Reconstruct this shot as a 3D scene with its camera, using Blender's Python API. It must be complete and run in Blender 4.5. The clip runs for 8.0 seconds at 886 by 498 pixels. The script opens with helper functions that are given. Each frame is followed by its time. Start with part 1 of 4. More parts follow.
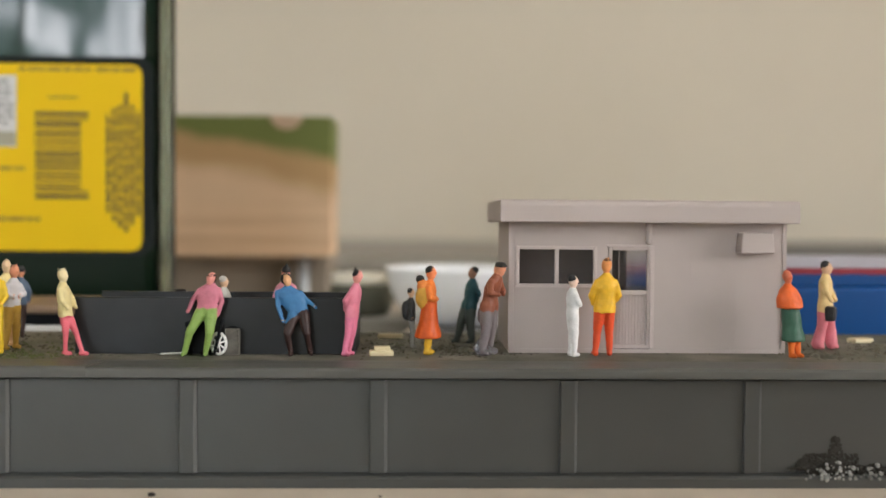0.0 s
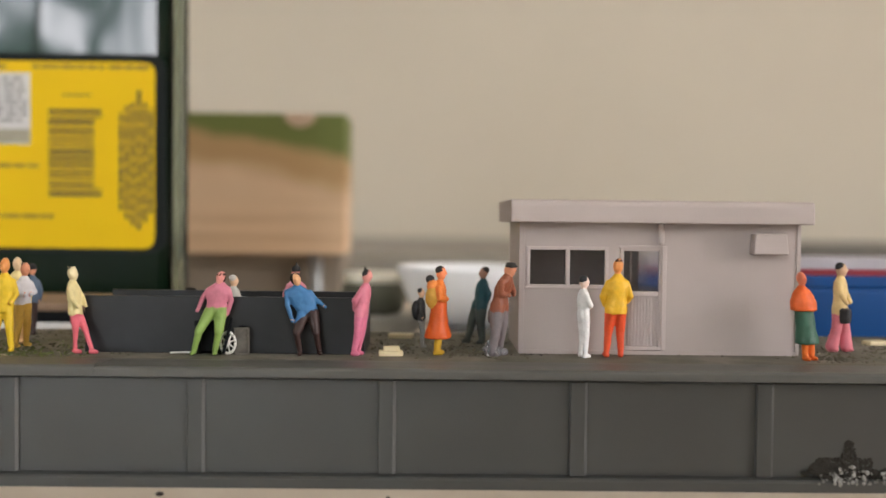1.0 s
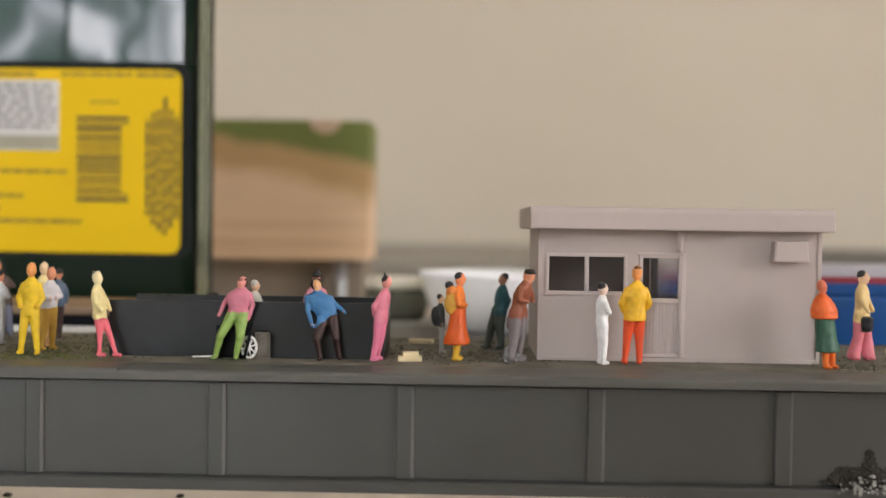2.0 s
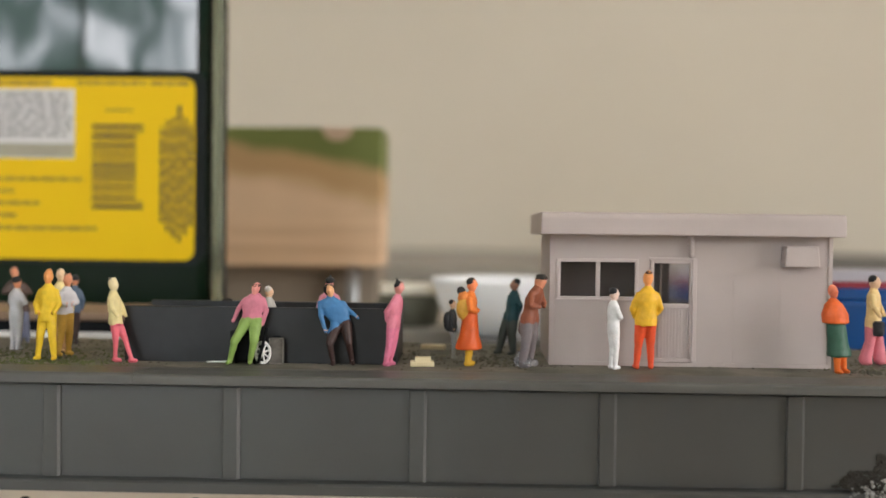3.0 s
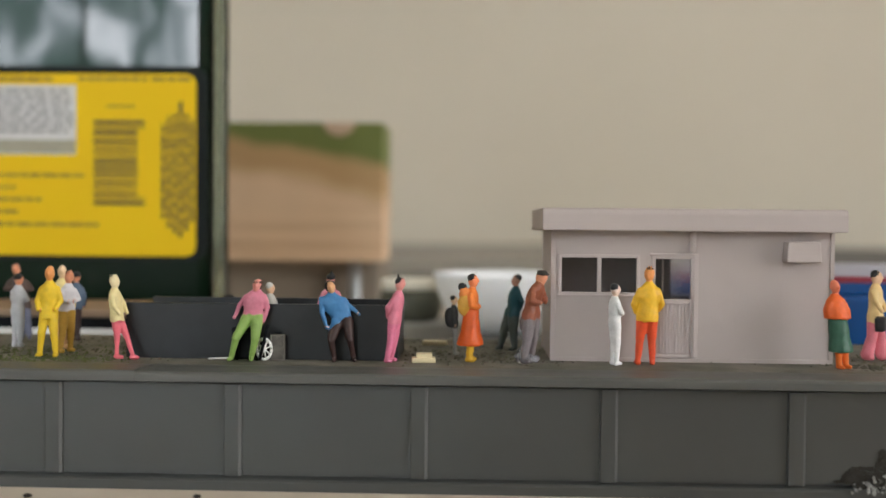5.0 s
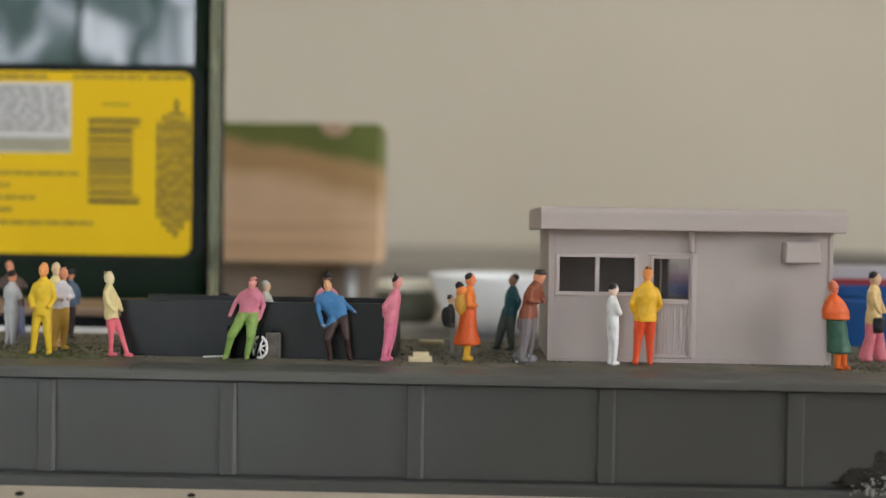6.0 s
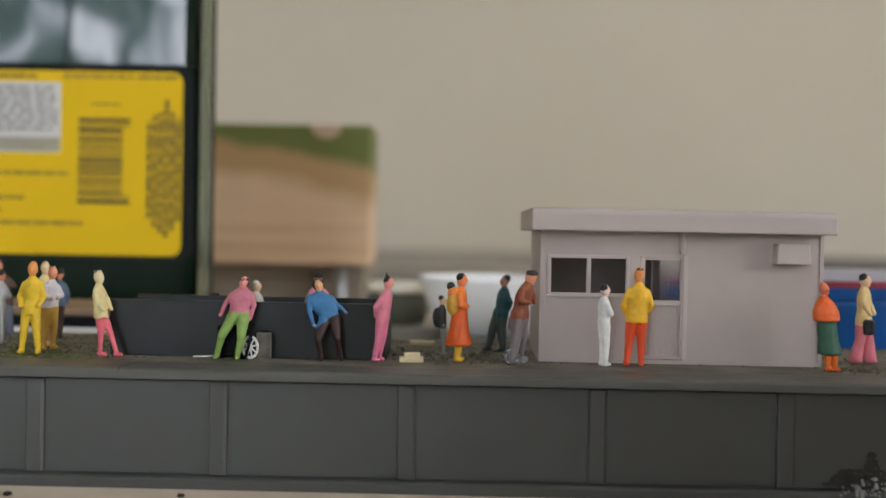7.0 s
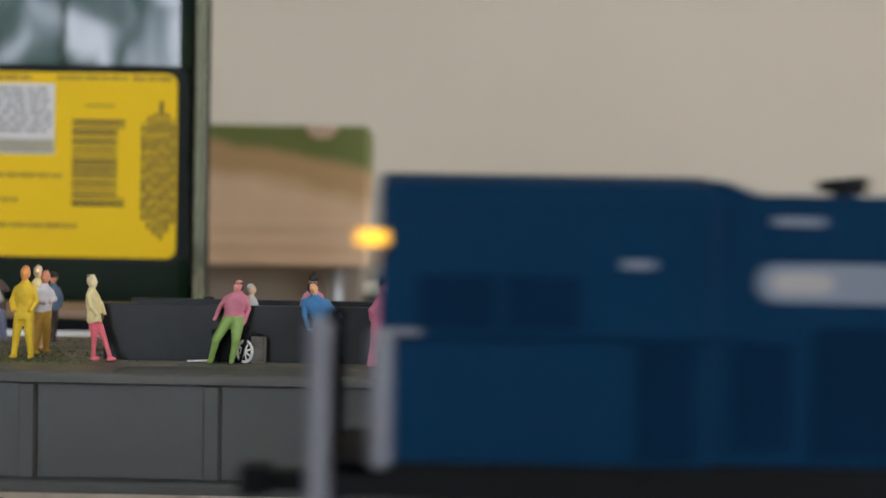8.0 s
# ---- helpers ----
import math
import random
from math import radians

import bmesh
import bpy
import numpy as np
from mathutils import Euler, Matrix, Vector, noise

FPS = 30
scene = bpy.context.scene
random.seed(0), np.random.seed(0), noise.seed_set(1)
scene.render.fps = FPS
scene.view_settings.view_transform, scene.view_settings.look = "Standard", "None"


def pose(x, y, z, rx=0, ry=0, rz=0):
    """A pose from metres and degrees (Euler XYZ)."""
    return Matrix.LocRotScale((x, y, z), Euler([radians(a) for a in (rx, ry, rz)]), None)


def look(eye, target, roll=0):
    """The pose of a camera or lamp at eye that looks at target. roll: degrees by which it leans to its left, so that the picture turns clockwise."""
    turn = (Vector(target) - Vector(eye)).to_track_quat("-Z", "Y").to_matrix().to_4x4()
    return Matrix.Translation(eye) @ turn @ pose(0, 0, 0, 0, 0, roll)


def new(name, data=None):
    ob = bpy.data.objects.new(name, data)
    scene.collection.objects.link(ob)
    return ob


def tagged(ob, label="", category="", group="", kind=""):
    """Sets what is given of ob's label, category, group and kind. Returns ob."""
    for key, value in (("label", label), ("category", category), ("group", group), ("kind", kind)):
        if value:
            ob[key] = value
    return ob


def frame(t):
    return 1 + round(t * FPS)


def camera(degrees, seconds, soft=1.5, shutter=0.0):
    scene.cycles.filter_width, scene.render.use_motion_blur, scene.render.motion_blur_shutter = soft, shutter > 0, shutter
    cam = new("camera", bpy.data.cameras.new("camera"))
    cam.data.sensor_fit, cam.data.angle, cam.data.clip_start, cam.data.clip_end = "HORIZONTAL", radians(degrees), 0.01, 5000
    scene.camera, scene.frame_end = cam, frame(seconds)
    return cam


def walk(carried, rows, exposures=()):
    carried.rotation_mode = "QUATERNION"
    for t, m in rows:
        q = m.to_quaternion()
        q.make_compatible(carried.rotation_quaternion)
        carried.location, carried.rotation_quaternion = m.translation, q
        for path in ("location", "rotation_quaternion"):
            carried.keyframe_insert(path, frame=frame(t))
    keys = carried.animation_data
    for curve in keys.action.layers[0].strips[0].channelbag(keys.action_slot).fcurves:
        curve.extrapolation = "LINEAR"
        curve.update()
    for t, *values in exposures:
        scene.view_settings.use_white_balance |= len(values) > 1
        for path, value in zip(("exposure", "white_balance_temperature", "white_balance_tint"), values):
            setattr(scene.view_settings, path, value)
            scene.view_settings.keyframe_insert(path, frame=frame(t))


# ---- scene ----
import itertools
from mathutils.bvhtree import BVHTree

cam = camera(48.5, 8.0, soft=1.6, shutter=0.42)
cam.data.dof.use_dof = True
cam.data.dof.focus_distance = 0.214
cam.data.dof.aperture_fstop = 9.5

PATH = [
    (0, (-0.00112, 0.00008, 0.05293), (0.02491, 0.99938, 0.02622), 0.412),
    (0.5, (0.00005, 0.00135, 0.05383), (0.01715, 1.00074, 0.02349), 0.510),
    (1, (0.00008, 0.00129, 0.05349), (0.01029, 1.00080, 0.02386), 0.647),
    (1.5, (0.00171, 0.00096, 0.05364), (-0.00315, 1.00057, 0.02582), 0.784),
    (3, (0.00188, -0.00162, 0.05344), (-0.02792, 0.99779, 0.03617), 0.669),
    (3.5, (0.00175, -0.00099, 0.05356), (-0.03034, 0.99832, 0.03493), 0.570),
    (4, (0.00202, -0.00100, 0.05400), (-0.03051, 0.99824, 0.03248), 0.515),
    (4.5, (0.00233, -0.00181, 0.05400), (-0.03115, 0.99735, 0.03027), 0.494),
    (6, (0.00162, -0.00021, 0.05269), (-0.02544, 0.99923, 0.03341), 0.841),
    (6.5, (0.00093, -0.00087, 0.05128), (-0.02032, 0.99878, 0.03573), 1.030),
    (7, (0.00114, 0.00009, 0.05193), (-0.01525, 0.99984, 0.03671), 1.085),
    (7.5, (0.00157, 0.00087, 0.05248), (-0.01363, 1.00063, 0.03700), 0.973),
    (8, (0.00139, 0.00158, 0.05269), (-0.01211, 1.00136, 0.03695), 0.974),
]
EXPOSURES = [(0, -0.06, 6460, 13), (1.5, -0.03, 6600, 17), (3.0, -0.04, 6500, 14), (3.5, -0.05, 6500, 13), (4.5, -0.12, 6400, 12), (6, -0.25, 6200, 12), (7, -0.33, 6180, 13), (8, -0.23, 5980, 14)]

# ---- light ----
world = bpy.data.worlds.new("world")
scene.world = world
world.use_nodes = True
sky = world.node_tree.nodes.new("ShaderNodeTexSky")
sky.sky_type = "NISHITA"
sky.sun_disc = False
sky.sun_elevation = radians(35)
sky.sun_rotation = radians(140)
world.node_tree.links.new(sky.outputs["Color"], world.node_tree.nodes["Background"].inputs["Color"])
world.node_tree.nodes["Background"].inputs["Strength"].default_value = 0.12


def window_lamp(name, eye, target, w, h, watts, colour):
    """Daylight that enters through a window's opening."""
    lamp = bpy.data.lights.new(name, "AREA")
    lamp.shape, lamp.size, lamp.size_y = "RECTANGLE", w, h
    lamp.energy, lamp.color = watts, colour
    ob = new(name, lamp)
    ob.matrix_world = look(eye, target)
    return ob


window_lamp("window_light_right", (1.86, -0.62, 0.54), (0.0, -0.62, 0.5), 0.9, 0.85, 36, (1.0, 0.97, 0.92))


# ---- materials ----
def mat(name, colour, rough=0.5, metal=0.0, vary=0.12, scale=300.0, bump=0.05, fine=2500.0, second=None, spec=0.5, coat=0.0, mix_scale=60.0, stretch=None):
    """Painted or raw surface with colour variation at two sizes and fine relief; scales are per metre."""
    m = bpy.data.materials.new(name)
    m.use_nodes = True
    nt = m.node_tree
    b = nt.nodes["Principled BSDF"]
    b.inputs["Roughness"].default_value = rough
    b.inputs["Metallic"].default_value = metal
    b.inputs["Specular IOR Level"].default_value = spec
    b.inputs["Coat Weight"].default_value = coat
    co = nt.nodes.new("ShaderNodeTexCoord")
    n1 = nt.nodes.new("ShaderNodeTexNoise")
    n1.inputs["Scale"].default_value = scale
    n1.inputs["Detail"].default_value = 6
    n2 = nt.nodes.new("ShaderNodeTexNoise")
    n2.inputs["Scale"].default_value = mix_scale
    n2.inputs["Detail"].default_value = 3
    where = co.outputs["Object"]
    if stretch:
        mp = nt.nodes.new("ShaderNodeMapping")
        mp.inputs["Scale"].default_value = stretch
        nt.links.new(where, mp.inputs["Vector"])
        where = mp.outputs["Vector"]
    for n in (n1, n2):
        nt.links.new(where, n.inputs["Vector"])
    base = nt.nodes.new("ShaderNodeMix")
    base.data_type = "RGBA"
    c2 = second or tuple(c * (1 - vary) for c in colour)
    base.inputs["A"].default_value = (*colour, 1)
    base.inputs["B"].default_value = (*c2, 1)
    ramp = nt.nodes.new("ShaderNodeMapRange")
    ramp.inputs["From Min"].default_value = 0.35
    ramp.inputs["From Max"].default_value = 0.65
    nt.links.new(n2.outputs["Fac"], ramp.inputs["Value"])
    nt.links.new(ramp.outputs["Result"], base.inputs["Factor"])
    hsv = nt.nodes.new("ShaderNodeHueSaturation")
    val = nt.nodes.new("ShaderNodeMapRange")
    val.inputs["To Min"].default_value = 1 - vary
    val.inputs["To Max"].default_value = 1 + vary
    nt.links.new(n1.outputs["Fac"], val.inputs["Value"])
    nt.links.new(val.outputs["Result"], hsv.inputs["Value"])
    nt.links.new(base.outputs["Result"], hsv.inputs["Color"])
    nt.links.new(hsv.outputs["Color"], b.inputs["Base Color"])
    if bump > 0:
        n3 = nt.nodes.new("ShaderNodeTexNoise")
        n3.inputs["Scale"].default_value = fine
        n3.inputs["Detail"].default_value = 4
        nt.links.new(co.outputs["Object"], n3.inputs["Vector"])
        bp = nt.nodes.new("ShaderNodeBump")
        bp.inputs["Strength"].default_value = bump
        bp.inputs["Distance"].default_value = 0.0003
        nt.links.new(n3.outputs["Fac"], bp.inputs["Height"])
        nt.links.new(bp.outputs["Normal"], b.inputs["Normal"])
    return m


def glass(name, colour, rough=0.02, ior=1.5):
    m = bpy.data.materials.new(name)
    m.use_nodes = True
    b = m.node_tree.nodes["Principled BSDF"]
    b.inputs["Base Color"].default_value = (*colour, 1)
    b.inputs["Roughness"].default_value = rough
    b.inputs["IOR"].default_value = ior
    b.inputs["Transmission Weight"].default_value = 1.0
    return m


def glow(name, colour, strength):
    m = bpy.data.materials.new(name)
    m.use_nodes = True
    b = m.node_tree.nodes["Principled BSDF"]
    b.inputs["Base Color"].default_value = (*colour, 1)
    b.inputs["Emission Color"].default_value = (*colour, 1)
    b.inputs["Emission Strength"].default_value = strength
    return m


WALL = mat("wall_paint", (0.56, 0.51, 0.42), 0.8, vary=0.03, scale=8, fine=300, bump=0.1, mix_scale=1.5)
CEILING = mat("ceiling_paint", (0.8, 0.79, 0.76), 0.9, vary=0.02, scale=8, fine=300)
FLOOR = mat("floor_tile", (0.35, 0.32, 0.28), 0.5, scale=20, mix_scale=4)
TABLE = mat("cream_laminate", (0.7, 0.6, 0.485), 0.55, vary=0.06, scale=260, mix_scale=25, second=(0.64, 0.54, 0.43))
TRIM = mat("grey_upstand", (0.31, 0.28, 0.235), 0.6, vary=0.08, scale=40, mix_scale=6)
PLATFORM = mat("platform_grey_plastic", (0.029, 0.031, 0.028), 0.46, spec=1.0, vary=0.12, scale=140, mix_scale=30, second=(0.024, 0.024, 0.021), bump=0.12)
COPING = mat("coping_grey_plastic", (0.1, 0.1, 0.09), 0.45, vary=0.3, scale=900, mix_scale=260, stretch=(0.05, 1, 1), second=(0.072, 0.07, 0.062), bump=0.2)
DECK = mat("weathered_deck", (0.175, 0.155, 0.125), 0.75, vary=0.3, scale=350, mix_scale=90, second=(0.09, 0.088, 0.06), bump=0.6, fine=1500)
PARAPET = mat("dark_slate_plastic", (0.021, 0.022, 0.025), 0.4, vary=0.35, scale=220, mix_scale=70, second=(0.013, 0.0135, 0.014), spec=0.32)
SHELL = mat("pale_mauve_grey_plastic", (0.445, 0.38, 0.356), 0.5, vary=0.04, scale=160, mix_scale=35, second=(0.415, 0.355, 0.332), bump=0.08)
FRAME = mat("window_frame_plastic", (0.49, 0.42, 0.4), 0.45, vary=0.03, bump=0.05)
DARKIN = mat("dark_interior", (0.12, 0.095, 0.085), 0.7)
PANE = glass("clear_plastic_pane", (0.86, 0.86, 0.88), 0.06, 1.3)
DULLPANE = glass("dull_plastic_pane", (0.86, 0.86, 0.9), 0.22, 1.3)


def uneven(m, scale, stretch, distance):
    """Slow waves in the wall of moulded glass."""
    nt = m.node_tree
    co = nt.nodes.new("ShaderNodeTexCoord")
    mp = nt.nodes.new("ShaderNodeMapping")
    mp.inputs["Scale"].default_value = stretch
    n = nt.nodes.new("ShaderNodeTexNoise")
    n.inputs["Scale"].default_value, n.inputs["Detail"].default_value = scale, 1.0
    bp = nt.nodes.new("ShaderNodeBump")
    bp.inputs["Strength"].default_value, bp.inputs["Distance"].default_value = 1.0, distance
    nt.links.new(co.outputs["Object"], mp.inputs["Vector"])
    nt.links.new(mp.outputs["Vector"], n.inputs["Vector"])
    nt.links.new(n.outputs["Fac"], bp.inputs["Height"])
    nt.links.new(bp.outputs["Normal"], nt.nodes["Principled BSDF"].inputs["Normal"])


EDGEGLASS = glass("bottle_corner_glass", (0.5, 0.6, 0.5), 0.05)
OILTOP = mat("dark_green_gloss_glass", (0.012, 0.026, 0.018), 0.05, vary=0.2, scale=30, mix_scale=12, bump=0, spec=0.4)
uneven(OILTOP, 42.0, (1.0, 1.0, 0.6), 0.0004)
OIL = mat("dark_green_bottle", (0.006, 0.016, 0.008), 0.16, vary=0.3, scale=30, mix_scale=12, bump=0.0, spec=0.15)
YELLOW = mat("yellow_label_paper", (0.78, 0.51, 0.003), 0.65, spec=0.2, vary=0.03, scale=60, mix_scale=15, bump=0.03)
BLACK = mat("black_print", (0.008, 0.011, 0.011), 0.6, bump=0.02, spec=0.15)
PRINT = mat("olive_print", (0.13, 0.09, 0.008), 0.6, vary=0.2, bump=0)
FAINTPRINT = mat("faint_olive_print", (0.38, 0.25, 0.01), 0.6, vary=0.25, bump=0)
PAPER = mat("white_print", (0.62, 0.61, 0.6), 0.6, vary=0.04, bump=0.02)
GREYPRINT = mat("grey_print", (0.3, 0.29, 0.29), 0.6, vary=0.2, scale=500, bump=0)
SILVERPRINT = mat("silver_band_print", (0.36, 0.33, 0.24), 0.5, vary=0.1, bump=0)
PORCELAIN = mat("white_porcelain", (0.92, 0.925, 0.935), 0.4, vary=0.02, bump=0.0)
BLUE = mat("blue_plastic", (0.003, 0.068, 0.25), 0.35, vary=0.12, scale=40, mix_scale=12)
RED = mat("dark_red_plastic", (0.3, 0.03, 0.045), 0.4)
STAND = mat("grey_stand", (0.17, 0.165, 0.155), 0.6, vary=0.1, scale=80, mix_scale=20)
PALE = mat("pale_lilac_card", (0.42, 0.4, 0.44), 0.6, vary=0.05)
CARD = mat("brown_grey_card", (0.26, 0.22, 0.175), 0.8, vary=0.1, scale=60, mix_scale=18)
WHITECARD = mat("white_card", (0.8, 0.79, 0.76), 0.7, vary=0.04)
STEEL = mat("brushed_steel", (0.42, 0.45, 0.47), 0.4, metal=0.6, vary=0.08)
BEIGE = mat("beige_plastic_chip", (0.68, 0.58, 0.36), 0.5, vary=0.08)
LIDCREAM = mat("cream_lid", (0.86, 0.81, 0.68), 0.5, vary=0.04)
DISH = mat("pale_grey_dish", (0.4, 0.38, 0.33), 0.6, vary=0.08, scale=80, mix_scale=30)
SAGE = mat("grey_green_jar", (0.1, 0.1, 0.07), 0.6, vary=0.15, scale=60, mix_scale=25)
MOSS = mat("dry_moss_scatter", (0.115, 0.11, 0.07), 0.95, vary=0.3, scale=500, mix_scale=120, second=(0.065, 0.06, 0.042))
SOOT = mat("dark_scatter_foam", (0.036, 0.032, 0.027), 1.0, spec=0.05, vary=0.3, scale=600)
FOAM = mat("dull_scatter_foam", (0.05, 0.045, 0.039), 1.0, spec=0.02, vary=0.2, scale=600)
PEBBLE = mat("white_gravel", (0.36, 0.35, 0.33), 0.6, vary=0.6, scale=500, mix_scale=200)
LOCO = mat("loco_blue_paint", (0.0004, 0.022, 0.06), 0.5, vary=0.1, scale=120, mix_scale=40, bump=0.06, spec=0.08)
LOCODARK = mat("loco_dark_blue", (0.0004, 0.0135, 0.04), 0.5, vary=0.1, bump=0.06, spec=0.06)
CHASSIS = mat("loco_black_chassis", (0.004, 0.0045, 0.006), 0.6, vary=0.15, spec=0.12)
RAILGREY = mat("loco_grey_handrail", (0.15, 0.16, 0.19), 0.45, vary=0.08)
RAILDARK = mat("loco_grey_blue_panel", (0.02, 0.032, 0.045), 0.5, vary=0.1)
LETTER = mat("loco_white_print", (0.15, 0.18, 0.235), 0.5, vary=0.04, bump=0)
LAMP = glow("amber_lamp", (1.0, 0.5, 0.03), 1.35)
RAIL = mat("nickel_rail", (0.5, 0.47, 0.42), 0.3, metal=1.0)
SLEEPER = mat("dark_sleeper", (0.04, 0.033, 0.028), 0.7)
CLEAR = glass("clear_glue_scrap", (0.8, 0.81, 0.86), 0.12, 1.4)
CLEAR.node_tree.nodes["Principled BSDF"].inputs["Transmission Weight"].default_value = 0.88


def wood():
    """Pale end block with a grass-green painted top whose lower edge is ragged."""
    m = mat("pine_block_wood", (0.72, 0.52, 0.34), 0.7, vary=0.07, scale=40, mix_scale=8, second=(0.66, 0.46, 0.29), bump=0.2, fine=400)
    nt = m.node_tree
    b = nt.nodes["Principled BSDF"]
    old = b.inputs["Base Color"].links[0].from_socket
    co = nt.nodes.new("ShaderNodeTexCoord")
    stretch = nt.nodes.new("ShaderNodeMapping")
    stretch.inputs["Scale"].default_value = (7, 30, 160)
    nt.links.new(co.outputs["Object"], stretch.inputs["Vector"])
    grain = nt.nodes.new("ShaderNodeTexNoise")
    grain.inputs["Scale"].default_value = 1.0
    grain.inputs["Detail"].default_value = 4
    nt.links.new(stretch.outputs["Vector"], grain.inputs["Vector"])
    gmul = nt.nodes.new("ShaderNodeMix")
    gmul.data_type, gmul.blend_type = "RGBA", "MULTIPLY"
    gr = nt.nodes.new("ShaderNodeMapRange")
    gr.inputs["From Min"].default_value, gr.inputs["From Max"].default_value = 0.3, 0.5
    gr.inputs["To Min"].default_value, gr.inputs["To Max"].default_value = 0.45, 0.0
    nt.links.new(grain.outputs["Fac"], gr.inputs["Value"])
    nt.links.new(gr.outputs["Result"], gmul.inputs["Factor"])
    nt.links.new(old, gmul.inputs["A"])
    gmul.inputs["B"].default_value = (0.55, 0.42, 0.3, 1)
    sep = nt.nodes.new("ShaderNodeSeparateXYZ")
    nt.links.new(co.outputs["Object"], sep.inputs["Vector"])
    wob = nt.nodes.new("ShaderNodeTexNoise")
    wob.inputs["Scale"].default_value = 28.0
    nt.links.new(co.outputs["Object"], wob.inputs["Vector"])
    add = nt.nodes.new("ShaderNodeMath")
    add.operation = "MULTIPLY_ADD"
    add.inputs[1].default_value = 0.014
    nt.links.new(wob.outputs["Fac"], add.inputs[0])
    tilt = nt.nodes.new("ShaderNodeMath")
    tilt.operation = "MULTIPLY_ADD"
    tilt.inputs[1].default_value = 0.19
    nt.links.new(sep.outputs["X"], tilt.inputs[0])
    nt.links.new(sep.outputs["Z"], tilt.inputs[2])
    nt.links.new(tilt.outputs["Value"], add.inputs[2])
    edge = nt.nodes.new("ShaderNodeMapRange")
    edge.inputs["From Min"].default_value, edge.inputs["From Max"].default_value = 0.057, 0.063
    nt.links.new(add.outputs["Value"], edge.inputs["Value"])
    stain = nt.nodes.new("ShaderNodeMapRange")
    stain.inputs["From Min"].default_value, stain.inputs["From Max"].default_value = 0.040, 0.050
    nt.links.new(add.outputs["Value"], stain.inputs["Value"])
    m0 = nt.nodes.new("ShaderNodeMix")
    m0.data_type = "RGBA"
    m0.inputs["B"].default_value = (0.46, 0.3, 0.14, 1)
    nt.links.new(stain.outputs["Result"], m0.inputs["Factor"])
    nt.links.new(gmul.outputs["Result"], m0.inputs["A"])
    m1 = nt.nodes.new("ShaderNodeMix")
    m1.data_type = "RGBA"
    m1.inputs["B"].default_value = (0.15, 0.18, 0.045, 1)
    nt.links.new(edge.outputs["Result"], m1.inputs["Factor"])
    nt.links.new(m0.outputs["Result"], m1.inputs["A"])
    nt.links.new(m1.outputs["Result"], b.inputs["Base Color"])
    return m


WOOD = wood()
STICK = mat("brown_wood_strip", (0.3, 0.2, 0.13), 0.7, vary=0.1, scale=60, mix_scale=20)
KNOT = mat("bare_wood_notch", (0.55, 0.4, 0.28), 0.7, vary=0.08)


# ---- mesh tools; sizes in millimetres ----
MM = 0.001


def box(bm, x0, x1, y0, y1, z0, z1, bevel=0.0, seg=2, mi=0):
    t = bmesh.new()
    bmesh.ops.create_cube(t, size=1)
    for v in t.verts:
        v.co = Vector((x0 + (v.co.x + 0.5) * (x1 - x0), y0 + (v.co.y + 0.5) * (y1 - y0), z0 + (v.co.z + 0.5) * (z1 - z0)))
    if bevel > 0:
        bmesh.ops.bevel(t, geom=t.edges[:], offset=bevel, segments=seg, affect="EDGES", profile=0.5)
    merge(bm, t, mi)
    return bm


def merge(bm, t, mi=0, m=None):
    off = {}
    for v in t.verts:
        off[v] = bm.verts.new(m @ v.co if m else v.co)
    for f in t.faces:
        g = bm.faces.new([off[v] for v in f.verts])
        g.material_index = mi
        g.smooth = f.smooth
    t.free()


def prism(bm, pts, y0, y1, axis="y", bevel=0.0, mi=0):
    """A slab from an outline in x and z, between two depths."""
    t = bmesh.new()
    a = [t.verts.new((x, y0, z)) for x, z in pts]
    b = [t.verts.new((x, y1, z)) for x, z in pts]
    n = len(pts)
    t.faces.new(a)
    t.faces.new(b[::-1])
    for i in range(n):
        t.faces.new((a[i], b[i], b[(i + 1) % n], a[(i + 1) % n]))
    bmesh.ops.recalc_face_normals(t, faces=t.faces[:])
    if bevel > 0:
        bmesh.ops.bevel(t, geom=t.edges[:], offset=bevel, segments=2, affect="EDGES", profile=0.5)
    if axis == "x":
        for v in t.verts:
            v.co = Vector((v.co.y, v.co.x, v.co.z))
        bmesh.ops.recalc_face_normals(t, faces=t.faces[:])
    merge(bm, t, mi)
    return bm


def rounded(x0, x1, z0, z1, r, n=6):
    pts = []
    for cx, cz, a0 in ((x1 - r, z1 - r, 0), (x0 + r, z1 - r, 90), (x0 + r, z0 + r, 180), (x1 - r, z0 + r, 270)):
        for i in range(n + 1):
            a = radians(a0 + 90 * i / n)
            pts.append((cx + r * math.cos(a), cz + r * math.sin(a)))
    return pts


def loft(bm, rings, mi=0, seg=16, smooth=True, close=True):
    """Skin of elliptical rings (cx, cy, cz, rx, ry), level in z."""
    loops = []
    for cx, cy, cz, rx, ry in rings:
        loops.append([bm.verts.new((cx + rx * math.cos(2 * math.pi * i / seg), cy + ry * math.sin(2 * math.pi * i / seg), cz)) for i in range(seg)])
    for a, b in zip(loops, loops[1:]):
        for i in range(seg):
            f = bm.faces.new((a[i], a[(i + 1) % seg], b[(i + 1) % seg], b[i]))
            f.material_index, f.smooth = mi, smooth
    if close:
        for lp in (loops[0][::-1], loops[-1]):
            f = bm.faces.new(lp)
            f.material_index = mi
    return bm


